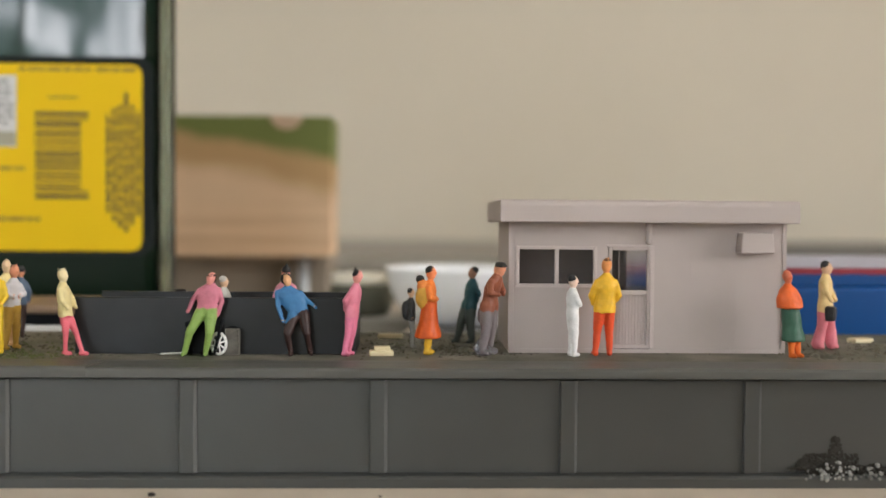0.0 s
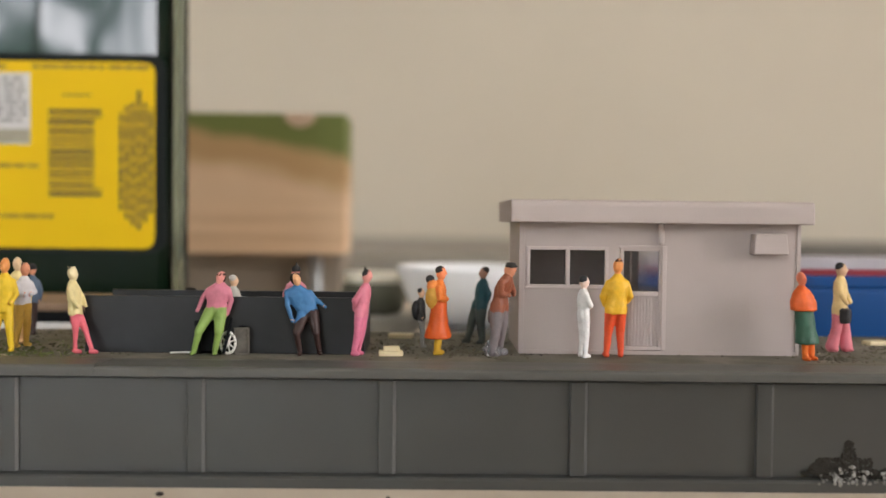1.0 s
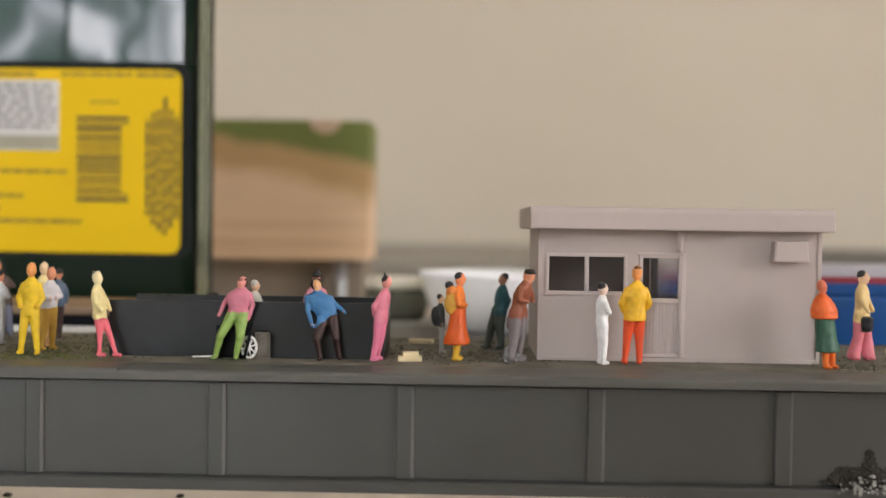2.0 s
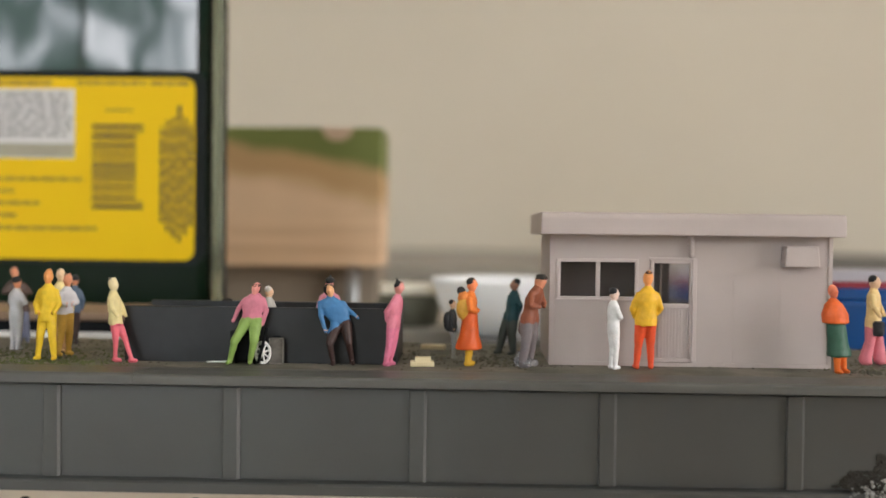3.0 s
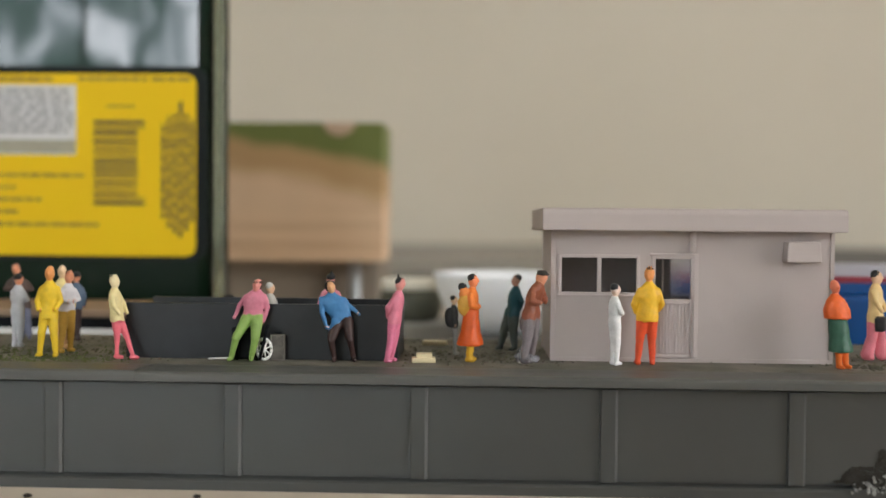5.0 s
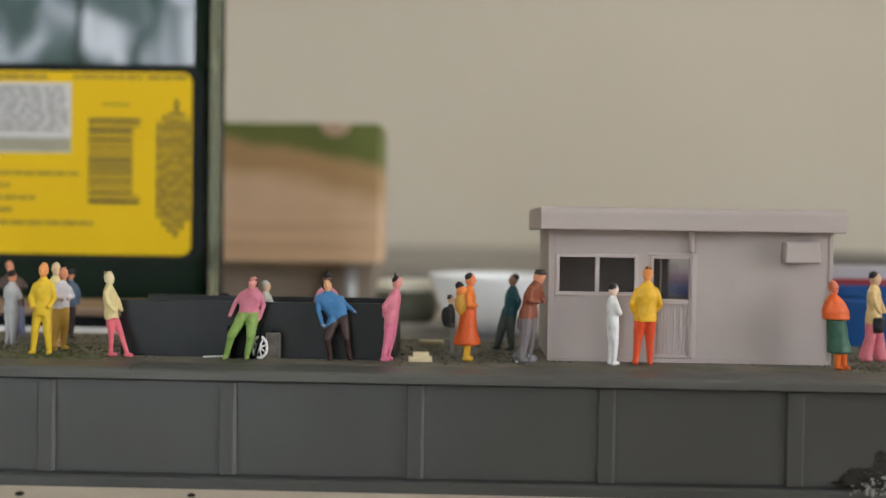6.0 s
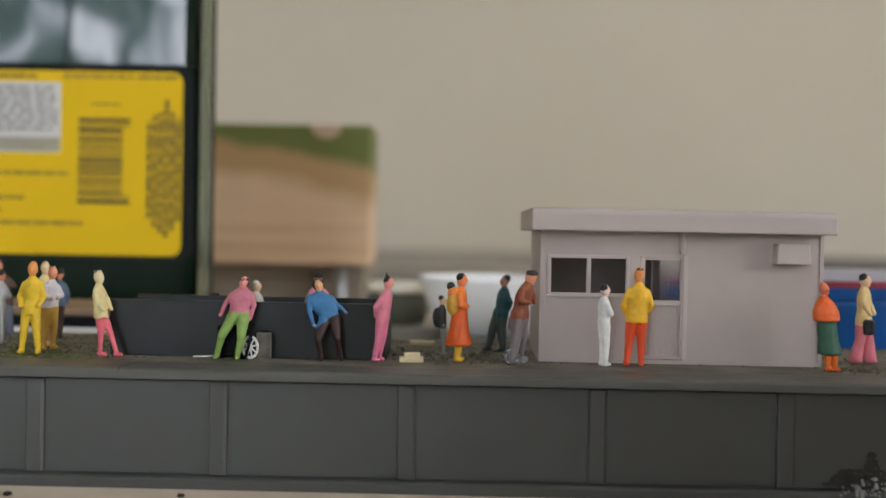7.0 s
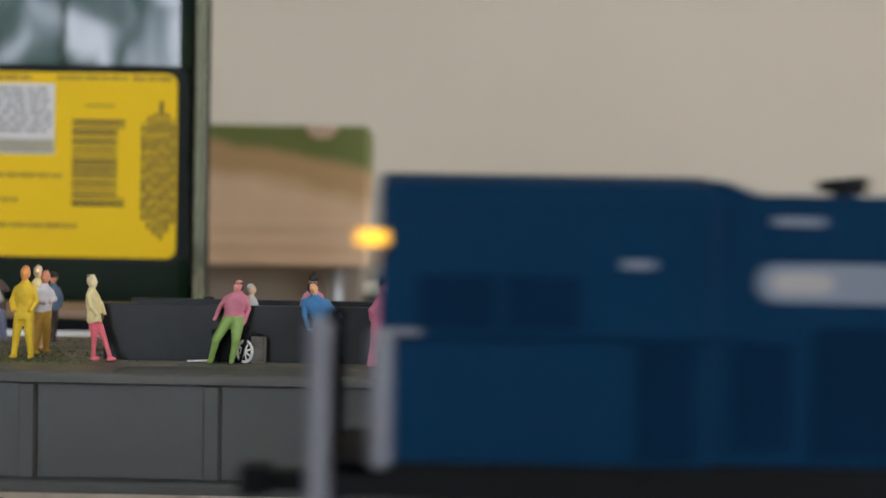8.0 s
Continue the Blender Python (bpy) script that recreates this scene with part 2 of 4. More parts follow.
def rod(bm, p, q, r0, r1=None, mi=0, seg=10, caps=False):
    """A tapered round bar from p to q, with ball ends if asked."""
    r1 = r0 if r1 is None else r1
    p, q = Vector(p), Vector(q)
    d = (q - p).normalized()
    u = d.orthogonal().normalized()
    w = d.cross(u)
    stations = [(p, r0), (q, r1)]
    if caps:
        stations = [(p - d * r0 * math.sin(a), r0 * math.cos(a)) for a in (1.35, 0.9, 0.45)] + stations
        stations += [(q + d * r1 * math.sin(a), r1 * math.cos(a)) for a in (0.45, 0.9, 1.35)]
    loops = [[bm.verts.new(c + (u * math.cos(2 * math.pi * i / seg) + w * math.sin(2 * math.pi * i / seg)) * r) for i in range(seg)] for c, r in stations]
    for a, b in zip(loops, loops[1:]):
        for i in range(seg):
            f = bm.faces.new((a[i], a[(i + 1) % seg], b[(i + 1) % seg], b[i]))
            f.material_index, f.smooth = mi, True
    for lp in (loops[0][::-1], loops[-1]):
        f = bm.faces.new(lp)
        f.material_index = mi
    return bm


def ball(bm, c, r, mi=0, seg=14):
    """An ellipsoid; r is a number or three of them."""
    r = (r, r, r) if isinstance(r, (int, float)) else r
    t = bmesh.new()
    bmesh.ops.create_uvsphere(t, u_segments=seg, v_segments=seg // 2 + 2, radius=1)
    for v in t.verts:
        v.co = Vector((c[0] + v.co.x * r[0], c[1] + v.co.y * r[1], c[2] + v.co.z * r[2]))
    for f in t.faces:
        f.smooth = True
    merge(bm, t, mi)
    return bm


def thing(name, x, y, z, label, category, group="", kind=""):
    """An Empty at the base of a thing, at millimetres."""
    ob = new(name)
    ob.empty_display_size = 0.01
    ob.matrix_basis = pose(x * MM, y * MM, z * MM)
    return tagged(ob, label, category, group, kind)


def base_of(ob):
    p = Vector((0, 0, 0))
    while ob is not None:
        p += ob.matrix_basis.translation
        ob = ob.parent
    return p


def part(name, bm, material, parent=None, label="", at=None, smooth=False, flip=True):
    """Links a bmesh, drawn in millimetres of the place, as one mesh object under its parent."""
    me = bpy.data.meshes.new(name)
    origin = base_of(parent) if parent else Vector(at or (0, 0, 0)) * MM
    for v in bm.verts:
        v.co = v.co * MM - origin
    if flip:
        bmesh.ops.recalc_face_normals(bm, faces=bm.faces[:])
    if smooth:
        for f in bm.faces:
            f.smooth = True
    bm.to_mesh(me)
    bm.free()
    for m in material if isinstance(material, (list, tuple)) else (material,):
        me.materials.append(m)
    ob = new(name, me)
    if parent:
        ob.parent = parent
    else:
        ob.matrix_basis = Matrix.Translation(origin)
    if label:
        ob["label"] = label
    return ob


def pierced(bm, xs, zs, holes, y0, y1, axis="x"):
    """One connected wall over a grid of cells, without the cells named in holes."""
    keep = {(i, j) for i in range(len(xs) - 1) for j in range(len(zs) - 1)} - set(holes)
    made = {}

    def vert(i, j, y):
        if (i, j, y) not in made:
            made[i, j, y] = bm.verts.new((xs[i], y, zs[j]) if axis == "x" else (y, xs[i], zs[j]))
        return made[i, j, y]

    for i, j in sorted(keep):
        a, b, c, d = (i, j), (i + 1, j), (i + 1, j + 1), (i, j + 1)
        for y in (y0, y1):
            bm.faces.new([vert(*p, y) for p in (a, b, c, d)])
        for p, q, near in ((a, b, (i, j - 1)), (b, c, (i + 1, j)), (c, d, (i, j + 1)), (d, a, (i - 1, j))):
            if near not in keep:
                bm.faces.new((vert(*p, y0), vert(*q, y0), vert(*q, y1), vert(*p, y1)))
    return bm


def slab(name, lo, hi, material, label, category, bevel=0.0, kind="structure"):
    """A plain block of the setting, in metres."""
    bm = box(bmesh.new(), *(c * 1000 for pair in zip(lo, hi) for c in pair), bevel=bevel)
    return tagged(part(name, bm, material), label, category, kind=kind)


# ---- room ----
X0, X1, Y0, Y1, Z0, Z1, W = -1.6, 1.9, -2.2, 1.2, -0.75, 1.75, 0.12
slab("floor", (X0 - W, Y0 - W, Z0 - W), (X1 + W, Y1 + W, Z0), FLOOR, "plain brown tiled room floor", "floor")
slab("ceiling", (X0 - W, Y0 - W, Z1), (X1 + W, Y1 + W, Z1 + W), CEILING, "plain white painted ceiling", "ceiling")
slab("wall_north", (X0 - W, Y1, Z0), (X1 + W, Y1 + W, Z1), WALL, "plain beige painted wall behind the table", "wall")
slab("wall_west", (X0 - W, Y0, Z0), (X0, Y1, Z1), WALL, "plain beige painted side wall", "wall")


def wall_with_opening(name, axis, at0, at1, a0, a1, o0, o1, z0, z1, label):
    """A wall with one window opening, in metres: it runs along axis from a0 to a1; the opening from o0 to o1 and z0 to z1."""
    bm = pierced(bmesh.new(), [k * 1000 for k in (a0, o0, o1, a1)], [k * 1000 for k in (Z0, z0, z1, Z1)], [(1, 1)], at0 * 1000, at1 * 1000, axis)
    return tagged(part(name, bm, WALL), label, "wall", kind="structure")


wall_with_opening("wall_south", "x", Y0 - W, Y0, X0 - W, X1 + W, -1.5, -0.4, 0.1, 1.5, "beige wall with a window opening")
wall_with_opening("wall_east", "y", X1, X1 + W, Y0, Y1, -1.1, -0.14, 0.08, 1.0, "beige side wall with a window opening")


def room_window(name, x0, x1, z0, z1, y):
    """Frame with added cross bars in the opening of the wall behind the camera, unseen itself."""
    w = thing(name, (x0 + x1) * 500, y * 1000, z0 * 1000, "unseen white window frame with bars added to break up its reflection", "window", kind="structure")
    k = 1000
    for a, b, c, d in ((x0, x0 + 0.03, z0, z1), (x1 - 0.03, x1, z0, z1), (x0 + 0.03, x1 - 0.03, z0, z0 + 0.03), (x0 + 0.03, x1 - 0.03, z1 - 0.03, z1)):
        part("window_frame", box(bmesh.new(), a * k, b * k, y * k, (y + 0.03) * k, c * k, d * k, bevel=3), CEILING, w)
    # bars added to put dark breaks into the window's reflection on the bottle
    for i in (1, 2):
        x = x0 + (x1 - x0) * i / 3
        part("added_glazing_bar", box(bmesh.new(), (x - 0.02) * k, (x + 0.02) * k, y * k, (y + 0.03) * k, (z0 + 0.03) * k, (z1 - 0.03) * k, bevel=3), CEILING, w)


def outdoors():
    """Glowing distance outside the window: pale sky broken by soft grey-green trees."""
    m = bpy.data.materials.new("bright_outdoors")
    m.use_nodes = True
    nt = m.node_tree
    b = nt.nodes["Principled BSDF"]
    b.inputs["Base Color"].default_value = (0, 0, 0, 1)
    b.inputs["Specular IOR Level"].default_value = 0
    co = nt.nodes.new("ShaderNodeTexCoord")
    n = nt.nodes.new("ShaderNodeTexNoise")
    n.inputs["Scale"].default_value, n.inputs["Detail"].default_value = 3.4, 4.0
    nt.links.new(co.outputs["Object"], n.inputs["Vector"])
    ramp = nt.nodes.new("ShaderNodeValToRGB")
    ramp.color_ramp.elements[0].position, ramp.color_ramp.elements[0].color = 0.45, (0.09, 0.13, 0.12, 1)
    ramp.color_ramp.elements[1].position, ramp.color_ramp.elements[1].color = 0.61, (0.93, 0.97, 1.0, 1)
    mid = ramp.color_ramp.elements.new(0.53)
    mid.color = (0.38, 0.43, 0.46, 1)
    nt.links.new(n.outputs["Fac"], ramp.inputs["Fac"])
    nt.links.new(ramp.outputs["Color"], b.inputs["Emission Color"])
    b.inputs["Emission Strength"].default_value = 20.0
    ob = part("backdrop", box(bmesh.new(), -3400, 1500, -3320, -3300, -400, 3000), m, at=(-950, -3310, 1300))
    tagged(ob, "bright pale sky and grey-green trees outside the window", "backdrop", kind="structure")


outdoors()
room_window("window_1", -1.5, -0.4, 0.1, 1.5, -2.15)


def table():
    t = thing("table", 100, 400, -750, "cream laminate table against the beige wall", "table")
    part("tabletop", box(bmesh.new(), -900, 1700, -350, 1150, -30, 0, bevel=2), TABLE, t)
    for x, y in itertools.product((-860, 1660), (-310, 1110)):
        part("leg", box(bmesh.new(), x - 25, x + 25, y - 25, y + 25, -750, -30, bevel=2), CARD, t)


table()
tagged(part("trim", box(bmesh.new(), -900, 1700, 1150, 1200, -30, 32, bevel=3), TRIM), "grey-brown upstand along the wall behind the table", "trim", kind="structure")

# ---- platform ----
DECK_Z = 24.0
RIBS = [-157.3, -119.6, -81.9, -44.9, -6.9, 31.4, 68.8, 106.3, 144.0]


def platform():
    p = thing("model_platform", 0, 228, 0, "grey plastic model railway platform with panelled front wall", "model platform")
    part("core", box(bmesh.new(), -192, 192, 198.6, 258, 0, 23.2), PLATFORM, p)
    part("deck", box(bmesh.new(), -192, 192, 205.6, 258, 23.2, DECK_Z, bevel=0.15), DECK, p, "weathered grey-brown deck surface")
    for x0, x1, dz in ((-192, -65.9, 0.25), (-65.88, 192, 0.0)):
        c = part("coping", prism(bmesh.new(), [(193.2, 22.2), (193.2, 23.7 + dz), (193.7, 24.15 + dz), (197.2, 24.2 + dz), (197.5, 23.9 + dz), (200.8, 24.0 + dz), (201.1, 23.75 + dz), (205.6, 24.0), (205.6, 22.2)], x0, x1, axis="x", bevel=0.08), COPING, p, "lighter grey moulded platform edge")
    part("under_lip", prism(bmesh.new(), [(198.3, 20.8), (198.2, 22.2), (205, 22.2), (205, 20.8)], -192, 192, axis="x", bevel=0.05), PLATFORM, p)
    edges = [-193.6] + RIBS + [192]
    for a, b in zip(edges, edges[1:]):
        part("wall_panel", box(bmesh.new(), a - 0.5, b - 3.2, 197.0, 198.6, 2.6, 21.35, bevel=0.06), PLATFORM, p)
    for x in RIBS:
        rib = prism(bmesh.new(), [(x - 3.6, 197.9), (x - 3.6, 196.3), (x - 3.4, 196.15), (x - 0.6, 196.15), (x - 0.05, 196.65), (x, 197.9)], 2.6, 21.35, bevel=0.05)
        for v in rib.verts:
            v.co = Vector((v.co.x, v.co.z, v.co.y))
        part("pilaster", rib, PLATFORM, p)
    part("plinth", prism(bmesh.new(), [(194.6, 0), (194.6, 1.9), (195.1, 2.4), (197.5, 2.7), (198.6, 2.7), (198.6, 0)], -192, 192, axis="x", bevel=0.06), PLATFORM, p)


platform()


def parapet():
    """Open-topped wall round a stairwell on the platform."""
    p = thing("stairwell_parapet", -45, 224, DECK_Z, "dark slate-grey plastic parapet box on the platform", "parapet")
    x0, x1, y0, y1, h, w = -75.2, -14.6, 214.6, 234.0, 12.3, 1.2
    z = DECK_Z
    part("front_wall", box(bmesh.new(), x0, x1, y0, y0 + w, z, z + h, bevel=0.15), PARAPET, p)
    part("back_wall", box(bmesh.new(), x0, x1, y1 - w, y1, z, z + h, bevel=0.15), PARAPET, p)
    part("side_wall", box(bmesh.new(), x1 - w, x1, y0 + w, y1 - w, z, z + h, bevel=0.1), PARAPET, p)


parapet()

# ---- station hut ----
HX0, HX1, HY0, HY1 = 19.4, 81.6, 219.0, 249.0


def hut():
    h = thing("station_hut", 50, 234, DECK_Z, "pale mauve-grey plastic model station hut with flat roof", "model building")
    z0, z1 = DECK_Z, 54.0

    wl, wr, wb, wt = 20.9, 39.0, 38.7, 47.9
    dl, dr, dt = 41.6, 51.2, 47.9
    part("front_wall", pierced(bmesh.new(), [HX0, wl, wr, dl, dr, HX1], [z0, wb, wt, z1], [(1, 1), (3, 0), (3, 1)], HY0, HY0 + 1.2), SHELL, h)
    side = box(bmesh.new(), HX0, HX0 + 1.2, HY0 + 1.2, HY1 - 1.2, z0, z1)
    part("side_wall", side, SHELL, h)
    part("side_wall", box(bmesh.new(), HX1 - 1.2, HX1, HY0 + 1.2, HY1 - 1.2, z0, z1), SHELL, h)
    part("back_wall", pierced(bmesh.new(), [HX0, 49.4, 58.0, HX1], [z0, 37.0, 48.6, z1], [(1, 1)], HY1 - 1.2, HY1), SHELL, h)
    part("floor_plate", box(bmesh.new(), HX0 + 1.2, HX1 - 1.2, HY0 + 1.2, HY1 - 1.2, z0, z0 + 0.6), DARKIN, h)
    # added dark sheet: its colour gives the dimness inside the hut
    part("shade_sheet", box(bmesh.new(), HX0 + 1.3, 47.6, HY0 + 9, HY0 + 9.6, z0 + 0.6, z1), DARKIN, h, "dark sheet added for the dim inside behind the window")
    # seams between the wall panels stand out as low ribs
    for x, a, b in ((29.2, 48.9, 52.8), (39.5, 48.9, 52.8), (60.3, z0 + 0.9, 53), (70.6, z0 + 0.9, 46.2)):
        part("panel_seam", box(bmesh.new(), x - 0.16, x + 0.16, HY0 - 0.035, HY0 + 0.02, a, b), SHELL, h)
    part("base_strip", box(bmesh.new(), HX0 - 0.15, HX1 + 0.15, HY0 - 0.25, HY0 - 0.004, z0, z0 + 0.9, bevel=0.06), SHELL, h)
    part("corner_post", box(bmesh.new(), HX0 - 0.2, HX0 + 1.0, HY0 - 0.25, HY0 - 0.003, z0 + 0.9, 53.2, bevel=0.08), SHELL, h)
    part("corner_post", box(bmesh.new(), HX1 - 0.7, HX1 + 0.2, HY0 - 0.25, HY0 - 0.003, z0 + 0.9, 53.2, bevel=0.08), SHELL, h)
    # roof with a deep rounded fascia
    roof = prism(bmesh.new(), [(213.9, 53.2), (213.9, 57.0), (214.25, 57.9), (215.0, 58.2), (253.2, 58.2), (253.9, 57.6), (253.9, 53.2)], 16.9, 83.0, axis="x", bevel=0.32)
    part("roof", roof, SHELL, h, "deep flat fascia round the roof")
    # sliding window with two panes
    win = part("window", bmesh_frame(wl, wr, wb, wt, 0.75, HY0 - 0.35, HY0 + 0.7), FRAME, h)
    part("mullion", box(bmesh.new(), 29.55, 30.45, HY0 - 0.4, HY0 + 0.6, wb + 0.75, wt - 0.75, bevel=0.08), FRAME, win)
    part("sill", box(bmesh.new(), wl - 0.3, wr + 0.3, HY0 - 0.6, HY0 - 0.36, wb - 0.15, wb + 0.3, bevel=0.08), FRAME, win)
    for a, b in ((wl + 0.75, 29.55), (30.45, wr - 0.75)):
        g = part("pane", box(bmesh.new(), a, b, HY0 + 0.25, HY0 + 0.4, wb + 0.75, wt - 0.75), PANE, win)
        g.visible_shadow = False
    # door with glazed upper half and ribbed lower panel
    door = part("door", bmesh_frame(dl + 0.1, dr - 0.1, z0 + 1.0, dt - 0.05, 0.8, HY0 - 0.15, HY0 + 0.8), FRAME, h)
    part("rail", box(bmesh.new(), dl + 0.9, dr - 0.9, HY0 - 0.1, HY0 + 0.7, 37.0, 38.1, bevel=0.08), FRAME, door)
    part("stile", box(bmesh.new(), 43.9, 44.3, HY0 + 0.1, HY0 + 0.5, 38.1, dt - 0.85), DARKIN, door)
    part("panel", box(bmesh.new(), dl + 0.9, dr - 0.9, HY0 + 0.45, HY0 + 0.75, z0 + 1.8, 37.0), FRAME, door)
    for i in range(11):
        x = dl + 1.3 + i * 0.7
        part("rib", box(bmesh.new(), x, x + 0.38, HY0 + 0.22, HY0 + 0.46, z0 + 1.9, 36.9, bevel=0.06), FRAME, door)
    g = part("pane", box(bmesh.new(), dl + 0.9, dr - 0.9, HY0 + 0.25, HY0 + 0.4, 38.1, dt - 0.85), DULLPANE, door)
    g.visible_shadow = False
    part("door_jamb", box(bmesh.new(), 50.9, 51.9, HY0 - 0.55, HY0 - 0.17, z0 + 1.2, 48.2, bevel=0.1), FRAME, h)
    part("door_head", box(bmesh.new(), 41.2, 50.9, HY0 - 0.55, HY0 - 0.17, 47.7, 48.3, bevel=0.1), FRAME, h)
    part("downpipe", rod(bmesh.new(), (50.5, HY0 - 0.9, 49.0), (50.5, HY0 - 0.9, 53.4), 0.72, caps=True, seg=14), SHELL, h)
    # wall box, flared at its foot
    v = bmesh.new()
    t = bmesh.new()
    bmesh.ops.create_cube(t, size=1)
    for vert in t.verts:
        k = 0.35 if vert.co.z < 0 else 0.0
        vert.co = Vector((74.1 + vert.co.x * (7.0 + 2 * k), HY0 - 1.7 + vert.co.y * 3.4 - k * (vert.co.y < 0), 48.9 + vert.co.z * 4.6))
    bmesh.ops.bevel(t, geom=t.edges[:], offset=0.35, segments=3, affect="EDGES", profile=0.5)
    merge(v, t)
    part("wall_box", v, SHELL, h, "small flared ventilation box")


def bmesh_frame(x0, x1, z0, z1, w, y0, y1):
    bm = bmesh.new()
    box(bm, x0, x0 + w, y0, y1, z0, z1, bevel=0.1)
    box(bm, x1 - w, x1, y0, y1, z0, z1, bevel=0.1)
    box(bm, x0 + w, x1 - w, y0, y1, z0, z0 + w, bevel=0.1)
    box(bm, x0 + w, x1 - w, y0, y1, z1 - w, z1, bevel=0.1)
    return bm


hut()

# ---- painted figurines ----
PAINT = {}


def paint(c):
    if c not in PAINT:
        PAINT[c] = mat("figure_paint", c, 0.5, vary=0.15, scale=900, mix_scale=420, bump=0.5, fine=900, spec=0.4, second=tuple(v * 0.88 for v in c))
    return PAINT[c]


SKIN = (0.72, 0.3, 0.17)
PALESKIN = (0.75, 0.48, 0.3)
PINKSKIN = (0.75, 0.3, 0.26)
HAIR = (0.012, 0.012, 0.013)


def figurine(label, x, y, h, heading=0.0, lean=(0.0, 0.0), top=(0.7, 0.5, 0.03), legs=(0.7, 0.5, 0.03), shoes=None, skin=SKIN, hair=HAIR,
             hairdo="cap", arms="down", stance=1.0, build=1.0, skirt=None, flare_out=1.0, feet=None, knees=None, bag=None, cape=False, z=DECK_Z, stoop=0.0,
             flare=0.0, hem=9.0, hips=0.0, hemtilt=0.0, shank=1.0, tuck=0.0, chest=1.0):
    """One cast figure, drawn facing the viewer and then turned. lean: shift of the head against the feet in x and y of the place.
    hem: how high the upper garment ends, for a body 20 high. skirt: its paint. hips: sideways shift of the hips.
    hemtilt: rise of the hem across the body. shank: girth of the lower legs. tuck: how far the head sinks. chest: girth of the trunk."""
    keys, bm = [], bmesh.new()

    def k(c):
        if c not in keys:
            keys.append(c)
        return keys.index(c)

    s = h / 20.0
    b = build
    hip, waist, head = 9.8 * s, 11.8 * s, 18.35 * s - tuck
    kt, kl, ks, kh = k(top), k(legs), k(skin), k(hair)
    ksh = k(shoes or legs)
    sx = 0.95 * s * stance
    pos = feet or ((-sx, 0.0), (sx, 0.0))
    bends = knees or [((i * 0.9 * s * b + fx) / 2, fy / 2 - 0.3 * s) for i, (fx, fy) in zip((-1, 1), pos)]
    for i, (fx, fy), (bx, by) in zip((-1, 1), pos, bends):
        hx = i * 0.9 * s * b + hips
        knee = (bx, by, 5.3 * s)
        rod(bm, (hx, 0, hip + 0.2 * s), knee, 1.28 * s * b, 0.95 * s * b * (0.4 + 0.6 * shank), kl, 12, True)
        rod(bm, knee, (fx, fy, 1.1 * s), 0.92 * s * b * shank, (0.68 + flare) * s * b * shank, kl, 12, True)
        rod(bm, (fx, fy + 0.25 * s, 0.42 * s), (fx * 1.1, fy - 1.15 * s, 0.4 * s), 0.62 * s, 0.5 * s, ksh, 12, True)
    st = stoop
    loft(bm, [(hips, 0, hip - 0.5 * s, 1.7 * s * b, 1.2 * s), (hips, 0, hip + 0.4 * s, 2.0 * s * b, 1.5 * s), (hips * 0.6, -0.1 * st, waist, 1.85 * s * b * chest, 1.35 * s), (hips * 0.2, -0.4 * st, 13.8 * s, 2.2 * s * b * chest, 1.5 * s), (0, -0.8 * st, 15.2 * s, 2.0 * s * b * chest, 1.35 * s), (0, -1.0 * st, 16.1 * s, 1.25 * s * b, 1.0 * s), (0, -1.15 * st, 16.7 * s, 0.75 * s, 0.75 * s)], kt, 20)
    ball(bm, (hips, 0, hip - 0.5 * s), (1.8 * s * b, 1.3 * s, 0.85 * s), kl)
    if hem < 9.0:
        loft(bm, [(hips, 0, hem * s, 2.15 * s * b, 1.6 * s), (hips, 0, hip + 0.6 * s, 2.05 * s * b, 1.55 * s), (hips * 0.6, 0, waist, 1.8 * s * b, 1.3 * s)], kt, 20)
    if skirt:
        ksk = k(skirt)
        g = flare_out
        loft(bm, [(0, 0, waist + 0.9 * s, 2.1 * s, 1.65 * s), (0, 0, hip, 2.35 * s, 1.85 * s), (0, 0, 6.8 * s, (2.2 + 0.55 * g) * s, (1.7 + 0.5 * g) * s), (0, 0, 4.0 * s, (2.2 + 1.5 * g) * s, (1.7 + 1.3 * g) * s), (0, 0, 3.7 * s, (2.1 + 1.4 * g) * s, (1.6 + 1.2 * g) * s)], ksk, 24)
    if cape:
        loft(bm, [(0, 0, 11.2 * s, 3.35 * s, 2.4 * s), (0, 0, 13.2 * s, 3.3 * s, 2.35 * s), (0, 0, 15.2 * s, 2.35 * s, 1.7 * s), (0, 0, 16.6 * s, 0.9 * s, 0.9 * s)], kt, 20)
    hy = -1.3 * st - 0.15 * s
    rod(bm, (0, -1.1 * st, 16.2 * s), (0, hy, 17.4 * s - tuck), 0.62 * s, 0.6 * s, ks, 12)
    ball(bm, (0, hy, head), (1.05 * s, 1.22 * s, 1.5 * s), ks, 16)
    ball(bm, (0, hy - 0.35 * s, head - 0.75 * s), (0.75 * s, 0.8 * s, 0.75 * s), ks, 12)
    ball(bm, (0, hy - 1.22 * s, head - 0.1 * s), (0.25 * s, 0.32 * s, 0.38 * s), ks, 8)
    if hairdo in ("cap", "knot", "bob"):
        ball(bm, (0, hy + 0.3 * s, head + 0.6 * s), (1.15 * s, 1.12 * s, 1.05 * s), kh, 16)
    if hairdo == "bob":
        ball(bm, (-0.45 * s, hy + 0.2 * s, head + 0.05 * s), (1.2 * s, 1.05 * s, 1.35 * s), kh, 16)
